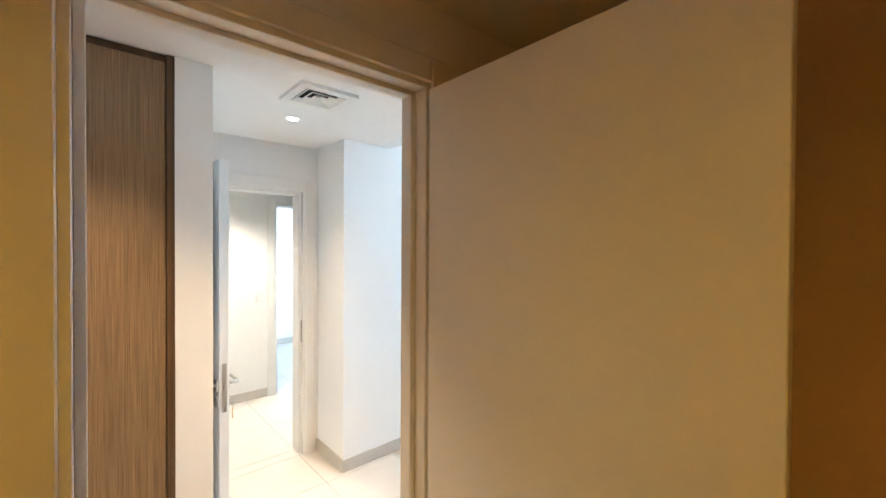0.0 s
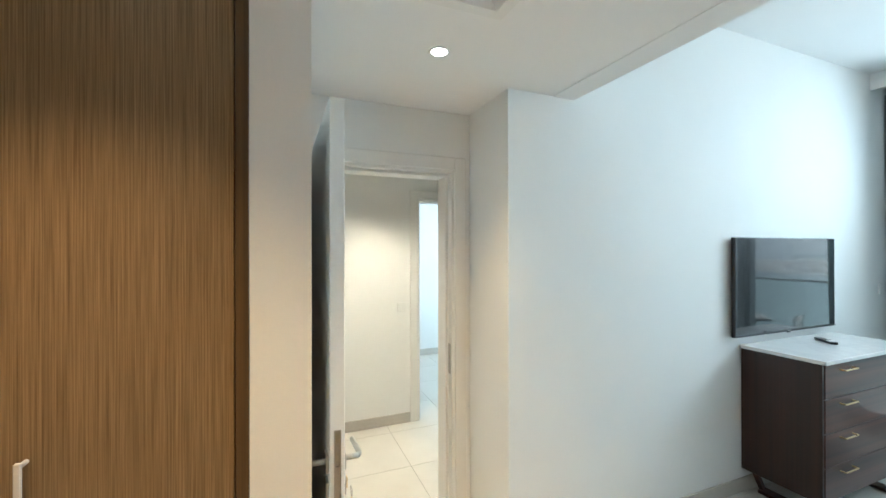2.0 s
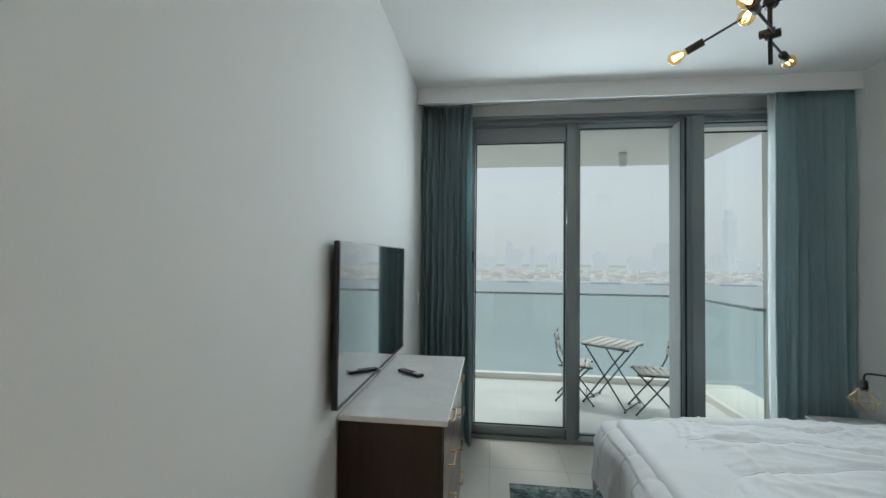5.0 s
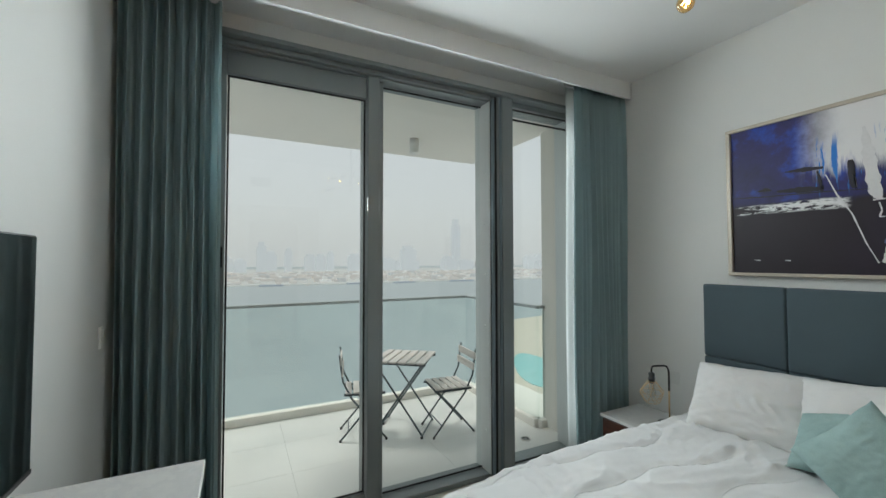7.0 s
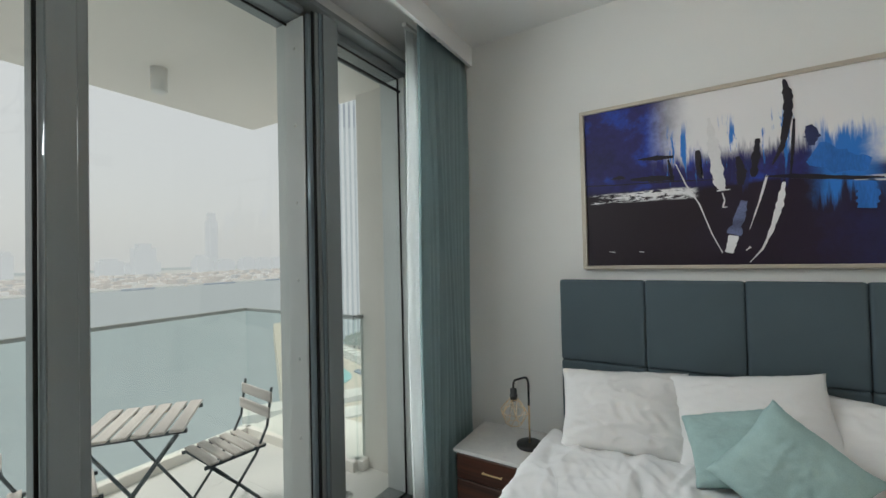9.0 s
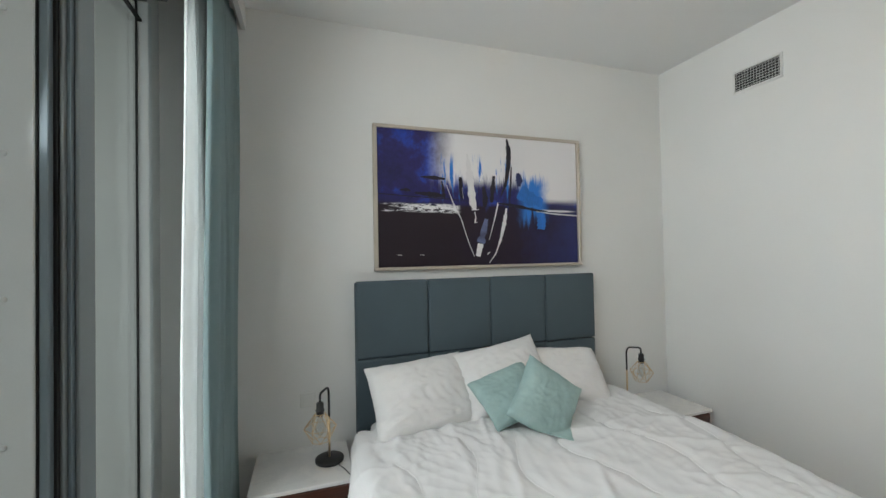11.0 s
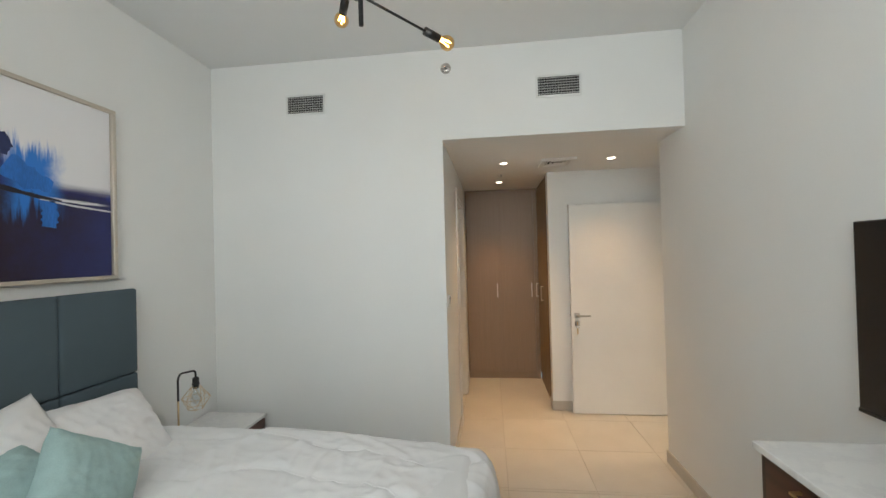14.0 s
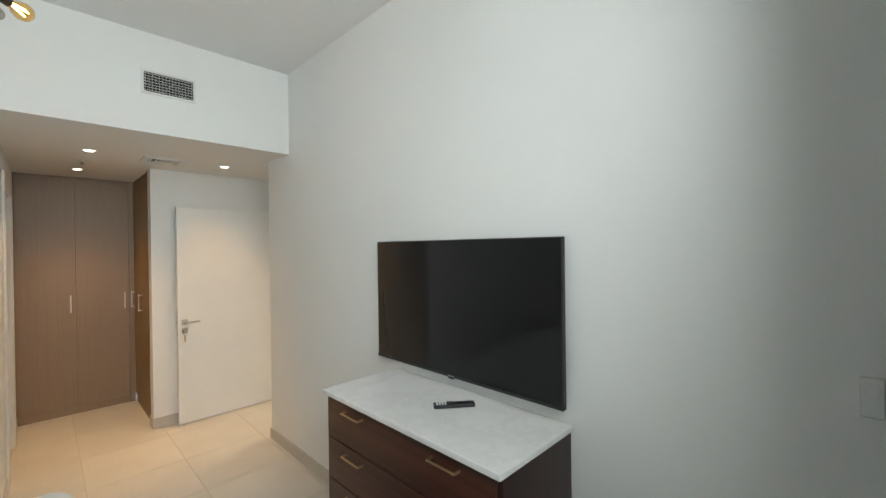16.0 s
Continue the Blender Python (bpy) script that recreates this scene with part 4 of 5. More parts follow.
def painting():
    t = thing("painting", pose(XB - 0.001, 1.617, 2.027), "large framed abstract painting in blue, white and black", "painting")
    part("canvas", box(-0.026, -0.004, -0.750, 0.750, -0.447, 0.447), art_material(), t, "abstract brushwork in blue, white and dark plum")
    for y0, y1, z0, z1 in ((-0.777, 0.777, 0.447, 0.468), (-0.777, 0.777, -0.468, -0.447), (-0.777, -0.752, -0.447, 0.447), (0.752, 0.777, -0.447, 0.447)):
        part("frame_bar", box(-0.042, 0, y0, y1, z0, z1, 0.003), CHAMPAGNE, t)
    ink = surface("black_paint", (0.012, 0.01, 0.02), 0.5)
    chalk = surface("white_brush_paint", (0.76, 0.75, 0.76), 0.55)
    steel = surface("scraped_blue_paint", (0.16, 0.19, 0.36), 0.5, vary=0.6, grain=90, stretch=(1, 1, 4))
    navyp = surface("navy_brush_paint", (0.02, 0.03, 0.11), 0.5, vary=0.3, grain=60)
    azurep = surface("azure_brush_paint", (0.02, 0.17, 0.58), 0.5, vary=0.25, grain=50, stretch=(1, 3, 0.6))
    for mat, pts, ws in (
        (ink, [(0.171, 0.438), (0.185, 0.348), (0.18, 0.25), (0.156, 0.118), (0.117, 0.035)], [0.006, 0.019, 0.017, 0.011, 0.003]),
        (ink, [(0.203, 0.243), (0.194, 0.103), (0.183, -0.021)], [0.004, 0.007, 0.003]),
        (chalk, [(-0.133, 0.312), (-0.116, 0.155), (-0.099, -0.019), (-0.083, -0.069)], [0.006, 0.026, 0.024, 0.012]),
        (chalk, [(-0.286, 0.093), (-0.243, -0.022), (-0.186, -0.13), (-0.136, -0.287), (-0.094, -0.386)], [0.002, 0.003, 0.003, 0.0025, 0.002]),
        (steel, [(0.002, -0.129), (-0.018, -0.209), (-0.045, -0.296)], [0.014, 0.022, 0.024]),
        (chalk, [(-0.045, -0.301), (-0.055, -0.344), (-0.067, -0.387)], [0.022, 0.02, 0.016]),
        (chalk, [(0.158, -0.054), (0.139, -0.16), (0.107, -0.274), (0.068, -0.371), (0.016, -0.437)], [0.006, 0.016, 0.008, 0.004, 0.0015]),
        (chalk, [(0.095, -0.014), (0.065, -0.128), (0.02, -0.273)], [0.005, 0.004, 0.001]),
        (chalk, [(-0.086, -0.082), (-0.077, -0.121), (-0.086, -0.155), (-0.066, -0.155)], [0.003, 0.003, 0.004, 0.002]),
        (chalk, [(-0.108, -0.069), (-0.052, -0.067)], [0.004, 0.002]),
        (ink, [(-0.75, 0.025), (-0.561, 0.013), (-0.283, 0.002), (-0.119, -0.01)], [0.003, 0.003, 0.003, 0.002]),
        (ink, [(-0.613, 0.05), (-0.561, 0.055), (-0.537, 0.047)], [0.001, 0.012, 0.004]),
        (ink, [(-0.467, 0.143), (-0.378, 0.14), (-0.296, 0.135)], [0.003, 0.012, 0.006]),
        (ink, [(-0.508, 0.036), (-0.409, 0.029), (-0.296, 0.02)], [0.006, 0.016, 0.012]),
        (ink, [(-0.321, 0.123), (-0.311, 0.062), (-0.305, 0.016)], [0.004, 0.01, 0.005]),
        (ink, [(-0.186, 0.152), (-0.182, 0.058), (-0.176, 0.003)], [0.01, 0.014, 0.008]),
        (chalk, [(-0.174, 0.082), (-0.171, 0.04), (-0.166, 0.004)], [0.002, 0.003, 0.001]),
        (ink, [(0.065, 0.171), (0.054, 0.082), (0.042, -0.015)], [0.008, 0.018, 0.01]),
        (ink, [(-0.018, 0.095), (-0.004, 0.016), (-0.01, -0.049)], [0.01, 0.02, 0.014]),
        (ink, [(0.086, -0.018), (0.192, -0.029), (0.395, -0.062), (0.494, -0.07)], [0.003, 0.01, 0.009, 0.003]),
        (navyp, [(0.254, 0.201), (0.265, 0.155), (0.261, 0.105)], [0.012, 0.028, 0.01]),
        (azurep, [(0.265, 0.072), (0.357, 0.017), (0.452, -0.007)], [0.05, 0.05, 0.03]),
        (azurep, [(0.433, -0.075), (0.442, -0.142), (0.436, -0.201)], [0.034, 0.034, 0.03]),
        (chalk, [(0.399, -0.072), (0.548, -0.087), (0.752, -0.098)], [0.002, 0.005, 0.004]),
        (chalk, [(0.002, -0.377), (0.021, -0.36)], [0.002, 0.005]),
        (chalk, [(-0.632, -0.368), (-0.602, -0.371)], [0.001, 0.0025]),
        (chalk, [(-0.478, -0.371), (-0.452, -0.373)], [0.001, 0.0025]),
    ):
        part("brush_stroke", stroke(pts, ws), mat, t, m=pose(-0.0285, 0, 0))
    return t


CHAMPAGNE = surface("champagne_frame", (0.55, 0.49, 0.41), 0.4, metal=0.3, vary=0.06, grain=120)
painting()


# ---- dresser, television ----
def dresser():
    w, d = 1.075, 0.455
    t = thing("dresser", pose(XT + 0.005, 1.935, 0), "dark walnut dresser with white marble top and brass handles", "dresser")
    part("top", box(0, d + 0.012, -w / 2 - 0.004, w / 2 + 0.004, 0.978, 1.002, 0.005, 2), MARBLE, t, "polished white marble top")
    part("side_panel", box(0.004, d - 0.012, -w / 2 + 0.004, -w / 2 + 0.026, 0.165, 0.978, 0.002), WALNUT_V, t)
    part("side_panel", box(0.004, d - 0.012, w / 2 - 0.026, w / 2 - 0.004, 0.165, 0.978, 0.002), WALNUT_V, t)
    part("body", box(0.004, d - 0.03, -w / 2 + 0.026, w / 2 - 0.026, 0.165, 0.977), WALNUT, t)
    z0, h = 0.172, 0.2
    for k in range(4):
        a = z0 + k * h
        f = part("drawer", box(d - 0.0299, d - 0.008, -w / 2 + 0.027, w / 2 - 0.027, a + 0.002, a + h - 0.003, 0.002), WALNUT, t)
        for yy in (-0.29, 0.29):
            bm = box(d + 0.018, d + 0.024, yy - 0.07, yy + 0.07, a + 0.158, a + 0.166, 0.001)
            cuboid(bm, d - 0.008, d + 0.019, yy - 0.07, yy - 0.064, a + 0.158, a + 0.166)
            cuboid(bm, d - 0.008, d + 0.019, yy + 0.064, yy + 0.07, a + 0.158, a + 0.166)
            part("handle", bm, BRASS, f, "brushed brass bar handle")
    for sy in (-1, 1):
        y_in, y_out = sy * 0.30, sy * 0.47
        legs = part("leg_frame", box(0.05, d - 0.055, min(sy * 0.36, sy * 0.44), max(sy * 0.36, sy * 0.44), 0.0, 0.022, 0.003), WALNUT, t, "dark walnut trapezoid leg frame")
        for sx, ex in ((0.02, 0.06), (d - 0.03, d - 0.065)):
            part("leg", pipe([(sx, sy * 0.44, 0.166), (ex, sy * 0.40, 0.02)], 0.02, 4), WALNUT, legs)
    return t


dresser()


def television():
    t = thing("television", pose(-1.595, 1.868, 1.395), "large black flat television on a wall mount above the dresser", "television")
    part("casing", box(-0.020, 0.003, -0.592, 0.592, -0.333, 0.333, 0.004, 2), BLACKPL, t)
    part("back_cover", box(-0.044, -0.020, -0.42, 0.42, -0.30, 0.10, 0.006), BLACKPL, t)
    part("screen", box(0.0032, 0.0048, -0.586, 0.586, -0.318, 0.328), SCREEN, t, "switched-off glossy black screen")
    part("chin", box(0.0032, 0.0065, -0.592, 0.592, -0.333, -0.320, 0.001), BLACKPL, t)
    part("badge", box(0.0066, 0.0078, -0.02, 0.02, -0.329, -0.324), STEEL, t)
    part("sensor", box(0.0, 0.006, -0.018, 0.018, -0.341, -0.3335, 0.001), BLACKPL, t)
    return t


television()

rem = thing("remote_control", pose(-1.45, 2.02, 1.003, 0, 0, 142), "black remote control with pale buttons on the dresser", "remote control")
part("body", box(-0.09, 0.09, -0.022, 0.022, 0, 0.016, 0.006, 2), BLACKPL, rem)
for i in range(6):
    for j in range(3):
        part("button", box(-0.078 + i * 0.012, -0.070 + i * 0.012, -0.016 + j * 0.012, -0.008 + j * 0.012, 0.0155, 0.0185, 0.001), PLASTIC if i < 4 else BLACK, rem)
part("dial", lathe([(0.0, 0.0155), (0.014, 0.0155), (0.013, 0.018), (0.0, 0.018)], 16), BLACK, rem, m=pose(0.02, 0, 0))


# ---- rug ----
def rug():
    m, n, l, b = material("distressed_rug_pile")
    v = coords(n, l)
    a, c, d = noise_tex(n, l, v, 7, 8, 0.75), noise_tex(n, l, v, 38, 4, 0.7), noise_tex(n, l, v, 300, 2)
    base = ramp(n, l, a, [(0.40, (0.035, 0.065, 0.075)), (0.50, (0.16, 0.21, 0.21)), (0.58, (0.42, 0.45, 0.43))])
    speck = ramp(n, l, c, [(0.42, (0.25, 0.3, 0.32)), (0.6, (1, 1, 1))])
    l.new(mixc(n, l, 0.8, base, speck, "MULTIPLY"), b.inputs["Base Color"])
    b.inputs["Roughness"].default_value = 0.95
    bump(n, l, d, b, 0.6, 0.004)
    single("rug", box(-0.855, 1.1, 0.95, 2.805, 0.0015, 0.010, 0.003), m, "distressed teal and grey rug partly under the bed", "rug")


rug()


# ---- pendant lamp ----
def pendant():
    cx, cy = 0.108, 1.501
    t = thing("pendant_lamp", pose(cx, cy, CEIL), "black branching pendant lamp with lit amber bulbs", "pendant lamp")
    part("canopy", lathe([(0.0, -0.03), (0.05, -0.03), (0.06, -0.02), (0.06, 0.0), (0.0, 0.0)], 24), BLACK, t, smooth=True)
    part("rod", rod((0, 0, -0.03), (0, 0, -0.665), 0.0085), BLACK, t, smooth=True)
    for z, ends in PENDANT_ARMS:
        node = Vector((0, 0, z - CEIL))
        for k, e in enumerate(ends):
            tip = Vector((e[0], e[1], e[2] - CEIL))
            d = (tip - node).normalized()
            off = Vector((-d.y, d.x, 0)).normalized() * 0.018
            node_k = node + Vector((0, 0, 0.012 * k))
            part("joint", rod(node_k - off * 0.9, node_k + off * 1.9, 0.017, 14), BLACK, t, smooth=True)
            start = node_k + off
            d = (tip - start).normalized()
            end, s = tip - d * 0.105, d
            part("arm", rod(start - d * 0.012, end, 0.005), BLACK, t, smooth=True)
            sk = part("socket", rod(end - s * 0.005, end + s * 0.065, 0.0165, 14), BLACK, t, smooth=True)
            m = Matrix.Translation(end + s * 0.065) @ s.to_track_quat("Z", "Y").to_matrix().to_4x4()
            part("bulb", lathe([(0.0, 0.0), (0.012, 0.0), (0.014, 0.012), (0.026, 0.03), (0.031, 0.046), (0.028, 0.062), (0.018, 0.073), (0.0, 0.078)], 18), AMBER, sk, "round amber glass bulb, lit", True, m)
            fl = bmesh.new()
            for k in range(4):
                a = k * math.tau / 4
                tube(fl, (0.006 * math.cos(a), 0.006 * math.sin(a), 0.016), (0.012 * math.cos(a), 0.012 * math.sin(a), 0.056), 0.0022, 6)
            part("filament", fl, BULB_ON, sk, "glowing filament", False, m)
    return t


# height of the joint, then the middle of the bulb at either end, from the rod
PENDANT_ARMS = (
    (2.575, ((-0.265, -0.31, 2.535), (0.27, 0.30, 2.605))),
    (2.70, ((-0.28, 0.17, 2.585), (0.18, -0.30, 2.67))),
    (2.83, ((-0.12, -0.06, 2.625), (0.16, 0.07, 3.02))),
)
pendant()


# ---- fittings ----
def grille(x0, x1, z0, z1):
    t = thing("wall_vent", pose((x0 + x1) / 2, 0, (z0 + z1) / 2), "white wall air grille with a dark core", "vent", group="wall vents")
    w, h = (x1 - x0) / 2, (z1 - z0) / 2
    part("backing", box(-w, w, 0.001, 0.003, -h, h), VOID, t)
    for a, b, c, d in ((-w - 0.016, w + 0.016, h, h + 0.016), (-w - 0.016, w + 0.016, -h - 0.016, -h), (-w - 0.016, -w, -h, h), (w, w + 0.016, -h, h)):
        part("frame_bar", box(a, b, 0, 0.011, c, d, 0.002), PLASTIC, t)
    n = 7
    for k in range(n):
        z = -h + (k + 0.5) * 2 * h / n
        part("slat", box(-w, w, 0.0055, 0.010, z - 0.001, z + 0.001), PLASTIC, t)
    n = 15
    for k in range(n):
        x = -w + (k + 0.5) * 2 * w / n
        part("slat", box(x - 0.0006, x + 0.0006, 0.0032, 0.0054, -h, h), PLASTIC, t)


grille(0.885, 1.16, 2.728, 2.852)
grille(-0.96, -0.68, 2.735, 2.862)

sp = thing("sprinkler", pose(-0.037, 0.0, 2.98), "round chrome sidewall sprinkler rose", "sprinkler")
part("rose", lathe([(0.0, 0), (0.038, 0), (0.036, 0.008), (0.022, 0.014), (0.0, 0.014)], 24), STEEL, sp, smooth=True, m=pose(0, 0, 0, -90, 0, 0))
part("head", lathe([(0.0, 0.014), (0.011, 0.014), (0.009, 0.03), (0.016, 0.033), (0.016, 0.036), (0.0, 0.037)], 16), STEEL, sp, smooth=True, m=pose(0, 0, 0, -90, 0, 0))


def downlight(x, y):
    t = thing("downlight", pose(x, y, ALC), "round recessed ceiling downlight, lit", "downlight", group="downlights")
    part("ring", lathe([(0.033, -0.001), (0.045, -0.001), (0.046, -0.005), (0.042, -0.006), (0.033, -0.003)], 28, False), PLASTIC, t, smooth=True)
    part("lens", lathe([(0.0, -0.0015), (0.0335, -0.0015), (0.0335, -0.004), (0.0, -0.0045)], 24), LENS_ON, t, "glowing lens")


for dx, dy in ((-0.465, -0.885), (-0.445, -1.89), (-1.42, -0.885), (-3.1, -0.75)):
    downlight(dx, dy)
sd = thing("smoke_detector", pose(-0.455, -1.43, ALC), "small ceiling sprinkler on a white rose", "sprinkler")
part("rose", lathe([(0.0, 0), (0.032, 0), (0.03, -0.006), (0.0, -0.006)], 20), PLASTIC, sd, smooth=True)
part("head", lathe([(0.0, -0.006), (0.008, -0.006), (0.007, -0.022), (0.014, -0.024), (0.014, -0.027), (0.0, -0.027)], 14), STEEL, sd, smooth=True)


def diffuser(x, y, s):
    t = thing("ceiling_diffuser", pose(x, y, ALC), "square white ceiling air diffuser with stepped blades", "vent")
    rim = bmesh.new()
    for x0, x1, y0, y1 in ((-s, s, s * 0.72, s), (-s, s, -s, -s * 0.72), (-s, -s * 0.72, -s * 0.72, s * 0.72), (s * 0.72, s, -s * 0.72, s * 0.72)):
        cuboid(rim, x0, x1, y0, y1, -0.019, -0.0005)
    part("rim", rim, PLASTIC, t)
    part("backing", box(-s * 0.72, s * 0.72, -s * 0.72, s * 0.72, -0.002, -0.0008), VOID, t)
    # blades rise towards the middle
    for a in (0.70, 0.48, 0.26):
        bm = bmesh.new()
        lo, hi = s * a, s * (a - 0.17)
        ring = [[bm.verts.new((sx * h, sy * h, z)) for sx, sy in ((-1, -1), (1, -1), (1, 1), (-1, 1))] for h, z in ((lo, -0.019), (hi, -0.003))]
        for k in range(4):
            bm.faces.new((ring[0][k], ring[0][(k + 1) % 4], ring[1][(k + 1) % 4], ring[1][k]))
        bm.normal_update()
        bmesh.ops.solidify(bm, geom=list(bm.faces), thickness=0.0015)
        part("blade", bm, PLASTIC, t)


diffuser(-0.95, -0.93, 0.15)


def switch_plate(m, label, rockers=2, face=PLASTIC):
    t = thing("light_switch", m, label, "switch", group="light switches")
    part("plate", box(-0.043, 0.043, 0, 0.009, -0.043, 0.043, 0.003), PLASTIC, t)
    for k in range(rockers):
        w = 0.06 / rockers
        part("rocker", box(-0.03 + k * w + 0.001, -0.03 + (k + 1) * w - 0.001, 0.0092, 0.0125, -0.028, 0.028, 0.001), face, t)


switch_plate(pose(0.0, -0.135, 1.30, 0, 0, 90), "white double light switch with grey rockers beside the bed corner", 2, STEEL)
switch_plate(pose(XC, -0.42, 1.10, 0, 0, -90), "white light switch on the corridor wall")
sc = thing("curtain_control", pose(XT, 3.262, 1.31, 0, 0, -90), "small white curtain control on the wall beside the drape", "switch")
part("plate", box(-0.022, 0.022, 0, 0.012, -0.05, 0.05, 0.003), PLASTIC, sc)
part("button", box(-0.012, 0.012, 0.0122, 0.016, 0.005, 0.035, 0.001), PLASTIC, sc)
switch_plate(pose(XB, 2.80, 0.80, 0, 0, 90), "white wall switch above the nightstand", 1)


# ---- balcony ----
BX0, BX1, BY0, BY1 = -1.28, 1.66, 3.74, 5.62
bal = single("balcony_floor", box(BX0 - 0.1, BX1 + 0.7, BY0 - 0.02, BY1 + 0.1, -0.32, -0.028), STUCCO, "balcony slab", "balcony", kind="structure")
tilemesh = mesh_of("balcony_tile", box(-0.2994, 0.2994, -0.2994, 0.2994, -0.006, 0, 0.0005), BALCONY)
for i in range(5):
    for j in range(3):
        o = new("tile", tilemesh)
        o.parent = bal
        o.location = (BX0 + 0.3 + i * 0.6, BY0 + 0.3 + j * 0.6, -0.021)
structure("balcony_slab_above", [(BX0 - 0.1, BX1 + 0.12, BY0 - 0.02, BY1 + 0.02, 3.0, 3.3)], STUCCO, "cream rendered slab over the balcony", "balcony soffit")
structure("balcony_pier", [(BX1 + 0.06, BX1 + 0.9, BY0 - 0.02, 4.16, -0.3, 3.0)], STUCCO, "cream rendered pier beside the balcony", "pier")
structure("facade", [(-9, XT - WT, 3.5, 3.72, -30, 12), (XB + WT, 9, 3.5, 3.72, -30, 12), (XT - WT, XB + WT, 3.5, 3.72, 3.3, 12), (XT - WT, XB + WT, 3.5, 3.72, -30, -0.35)], STUCCO, "cream rendered outer wall of the building", "facade")


def railing():
    t = thing("balcony_railing", pose(0, 0, 0), "frameless green glass balcony railing with a slim steel cap", "railing")
    top = 1.17
    runs = [((BX0, BY0 + 0.02), (BX0, BY1 - 0.05)), ((BX0, BY1 - 0.05), (0.18, BY1 - 0.05)), ((0.20, BY1 - 0.05), (BX1 - 0.02, BY1 - 0.05)), ((BX1 - 0.02, BY1 - 0.05), (BX1 - 0.02, 4.14)), ((BX1 - 0.02, 4.14), (BX1 + 0.06, 4.14))]
    for (xa, ya), (xb, yb) in runs:
        hx, hy = (0.009, 0.0) if xa == xb else (0.0, 0.009)
        x0, x1, y0, y1 = min(xa, xb), max(xa, xb), min(ya, yb), max(ya, yb)
        g = part("pane", box(x0 - hx, x1 + hx, y0 - hy, y1 + hy, 0.06, top), RAILGLASS, t, "greenish laminated glass pane")
        g.visible_shadow = False
        cx, cy = (0.022, 0.0) if xa == xb else (0.0, 0.022)
        part("cap", box(x0 - max(cx, 0.0), x1 + max(cx, 0.0), y0 - max(cy, 0.0), y1 + max(cy, 0.0), top + 0.001, top + 0.032, 0.004), CAPRAIL, t, "slim grey metal cap rail")
        part("kerb", box(x0 - (0.05 if hx else 0), x1 + (0.05 if hx else 0), y0 - (0.05 if hy else 0), y1 + (0.05 if hy else 0), -0.03, 0.06, 0.006), STUCCO, t, "pale kerb holding the glass")


railing()
fl = thing("balcony_lamp", pose(0.62, 4.95, 3.0), "small cylindrical surface lamp under the slab", "lamp")
part("body", lathe([(0.0, -0.16), (0.045, -0.16), (0.05, -0.155), (0.05, 0.0), (0.0, 0.0)], 20), PLASTIC, fl, smooth=True)
dr = thing("floor_drain", pose(1.35, 3.98, -0.0205), "round steel floor drain in the balcony tiles", "drain")
part("grate", lathe([(0.0, 0), (0.05, 0), (0.05, 0.003), (0.045, 0.005), (0.0, 0.004)], 20), STEEL, dr, smooth=True)
for k in range(4):
    part("slot", box(-0.03, 0.03, -0.027 + k * 0.016, -0.021 + k * 0.016, 0.0045, 0.0062), VOID, dr)


def bistro_table(m):
    t = thing("bistro_table", m, "folding slatted bistro table on the balcony", "table")
    n = 6
    w = 0.55
    for k in range(n):
        x = -w / 2 + (k + 0.5) * w / n
        part("slat", box(x - 0.037, x + 0.037, -0.27, 0.27, 0.695, 0.713, 0.004), ACACIA, t)
    for y in (-0.22, 0.22):
        part("rail", box(-w / 2, w / 2, y - 0.01, y + 0.01, 0.672, 0.695), DARKSTEEL, t)
    for y in (-0.23, 0.20):
        for s in (1, -1):
            part("leg", rod((-s * 0.23, y + 0.012 * s, 0.675), (s * 0.24, y + 0.012 * s, 0.012), 0.0095, 10), DARKSTEEL, t)
    for s in (1, -1):
        part("crossbar", rod((s * 0.24, -0.23, 0.02), (s * 0.24, 0.20, 0.02), 0.008, 8), DARKSTEEL, t)
    for x in (-0.24, 0.24):
        for y in (-0.24, 0.21):
            part("foot", rod((x, y, 0.0), (x, y, 0.018), 0.013, 10), BLACKPL, t)
    return t


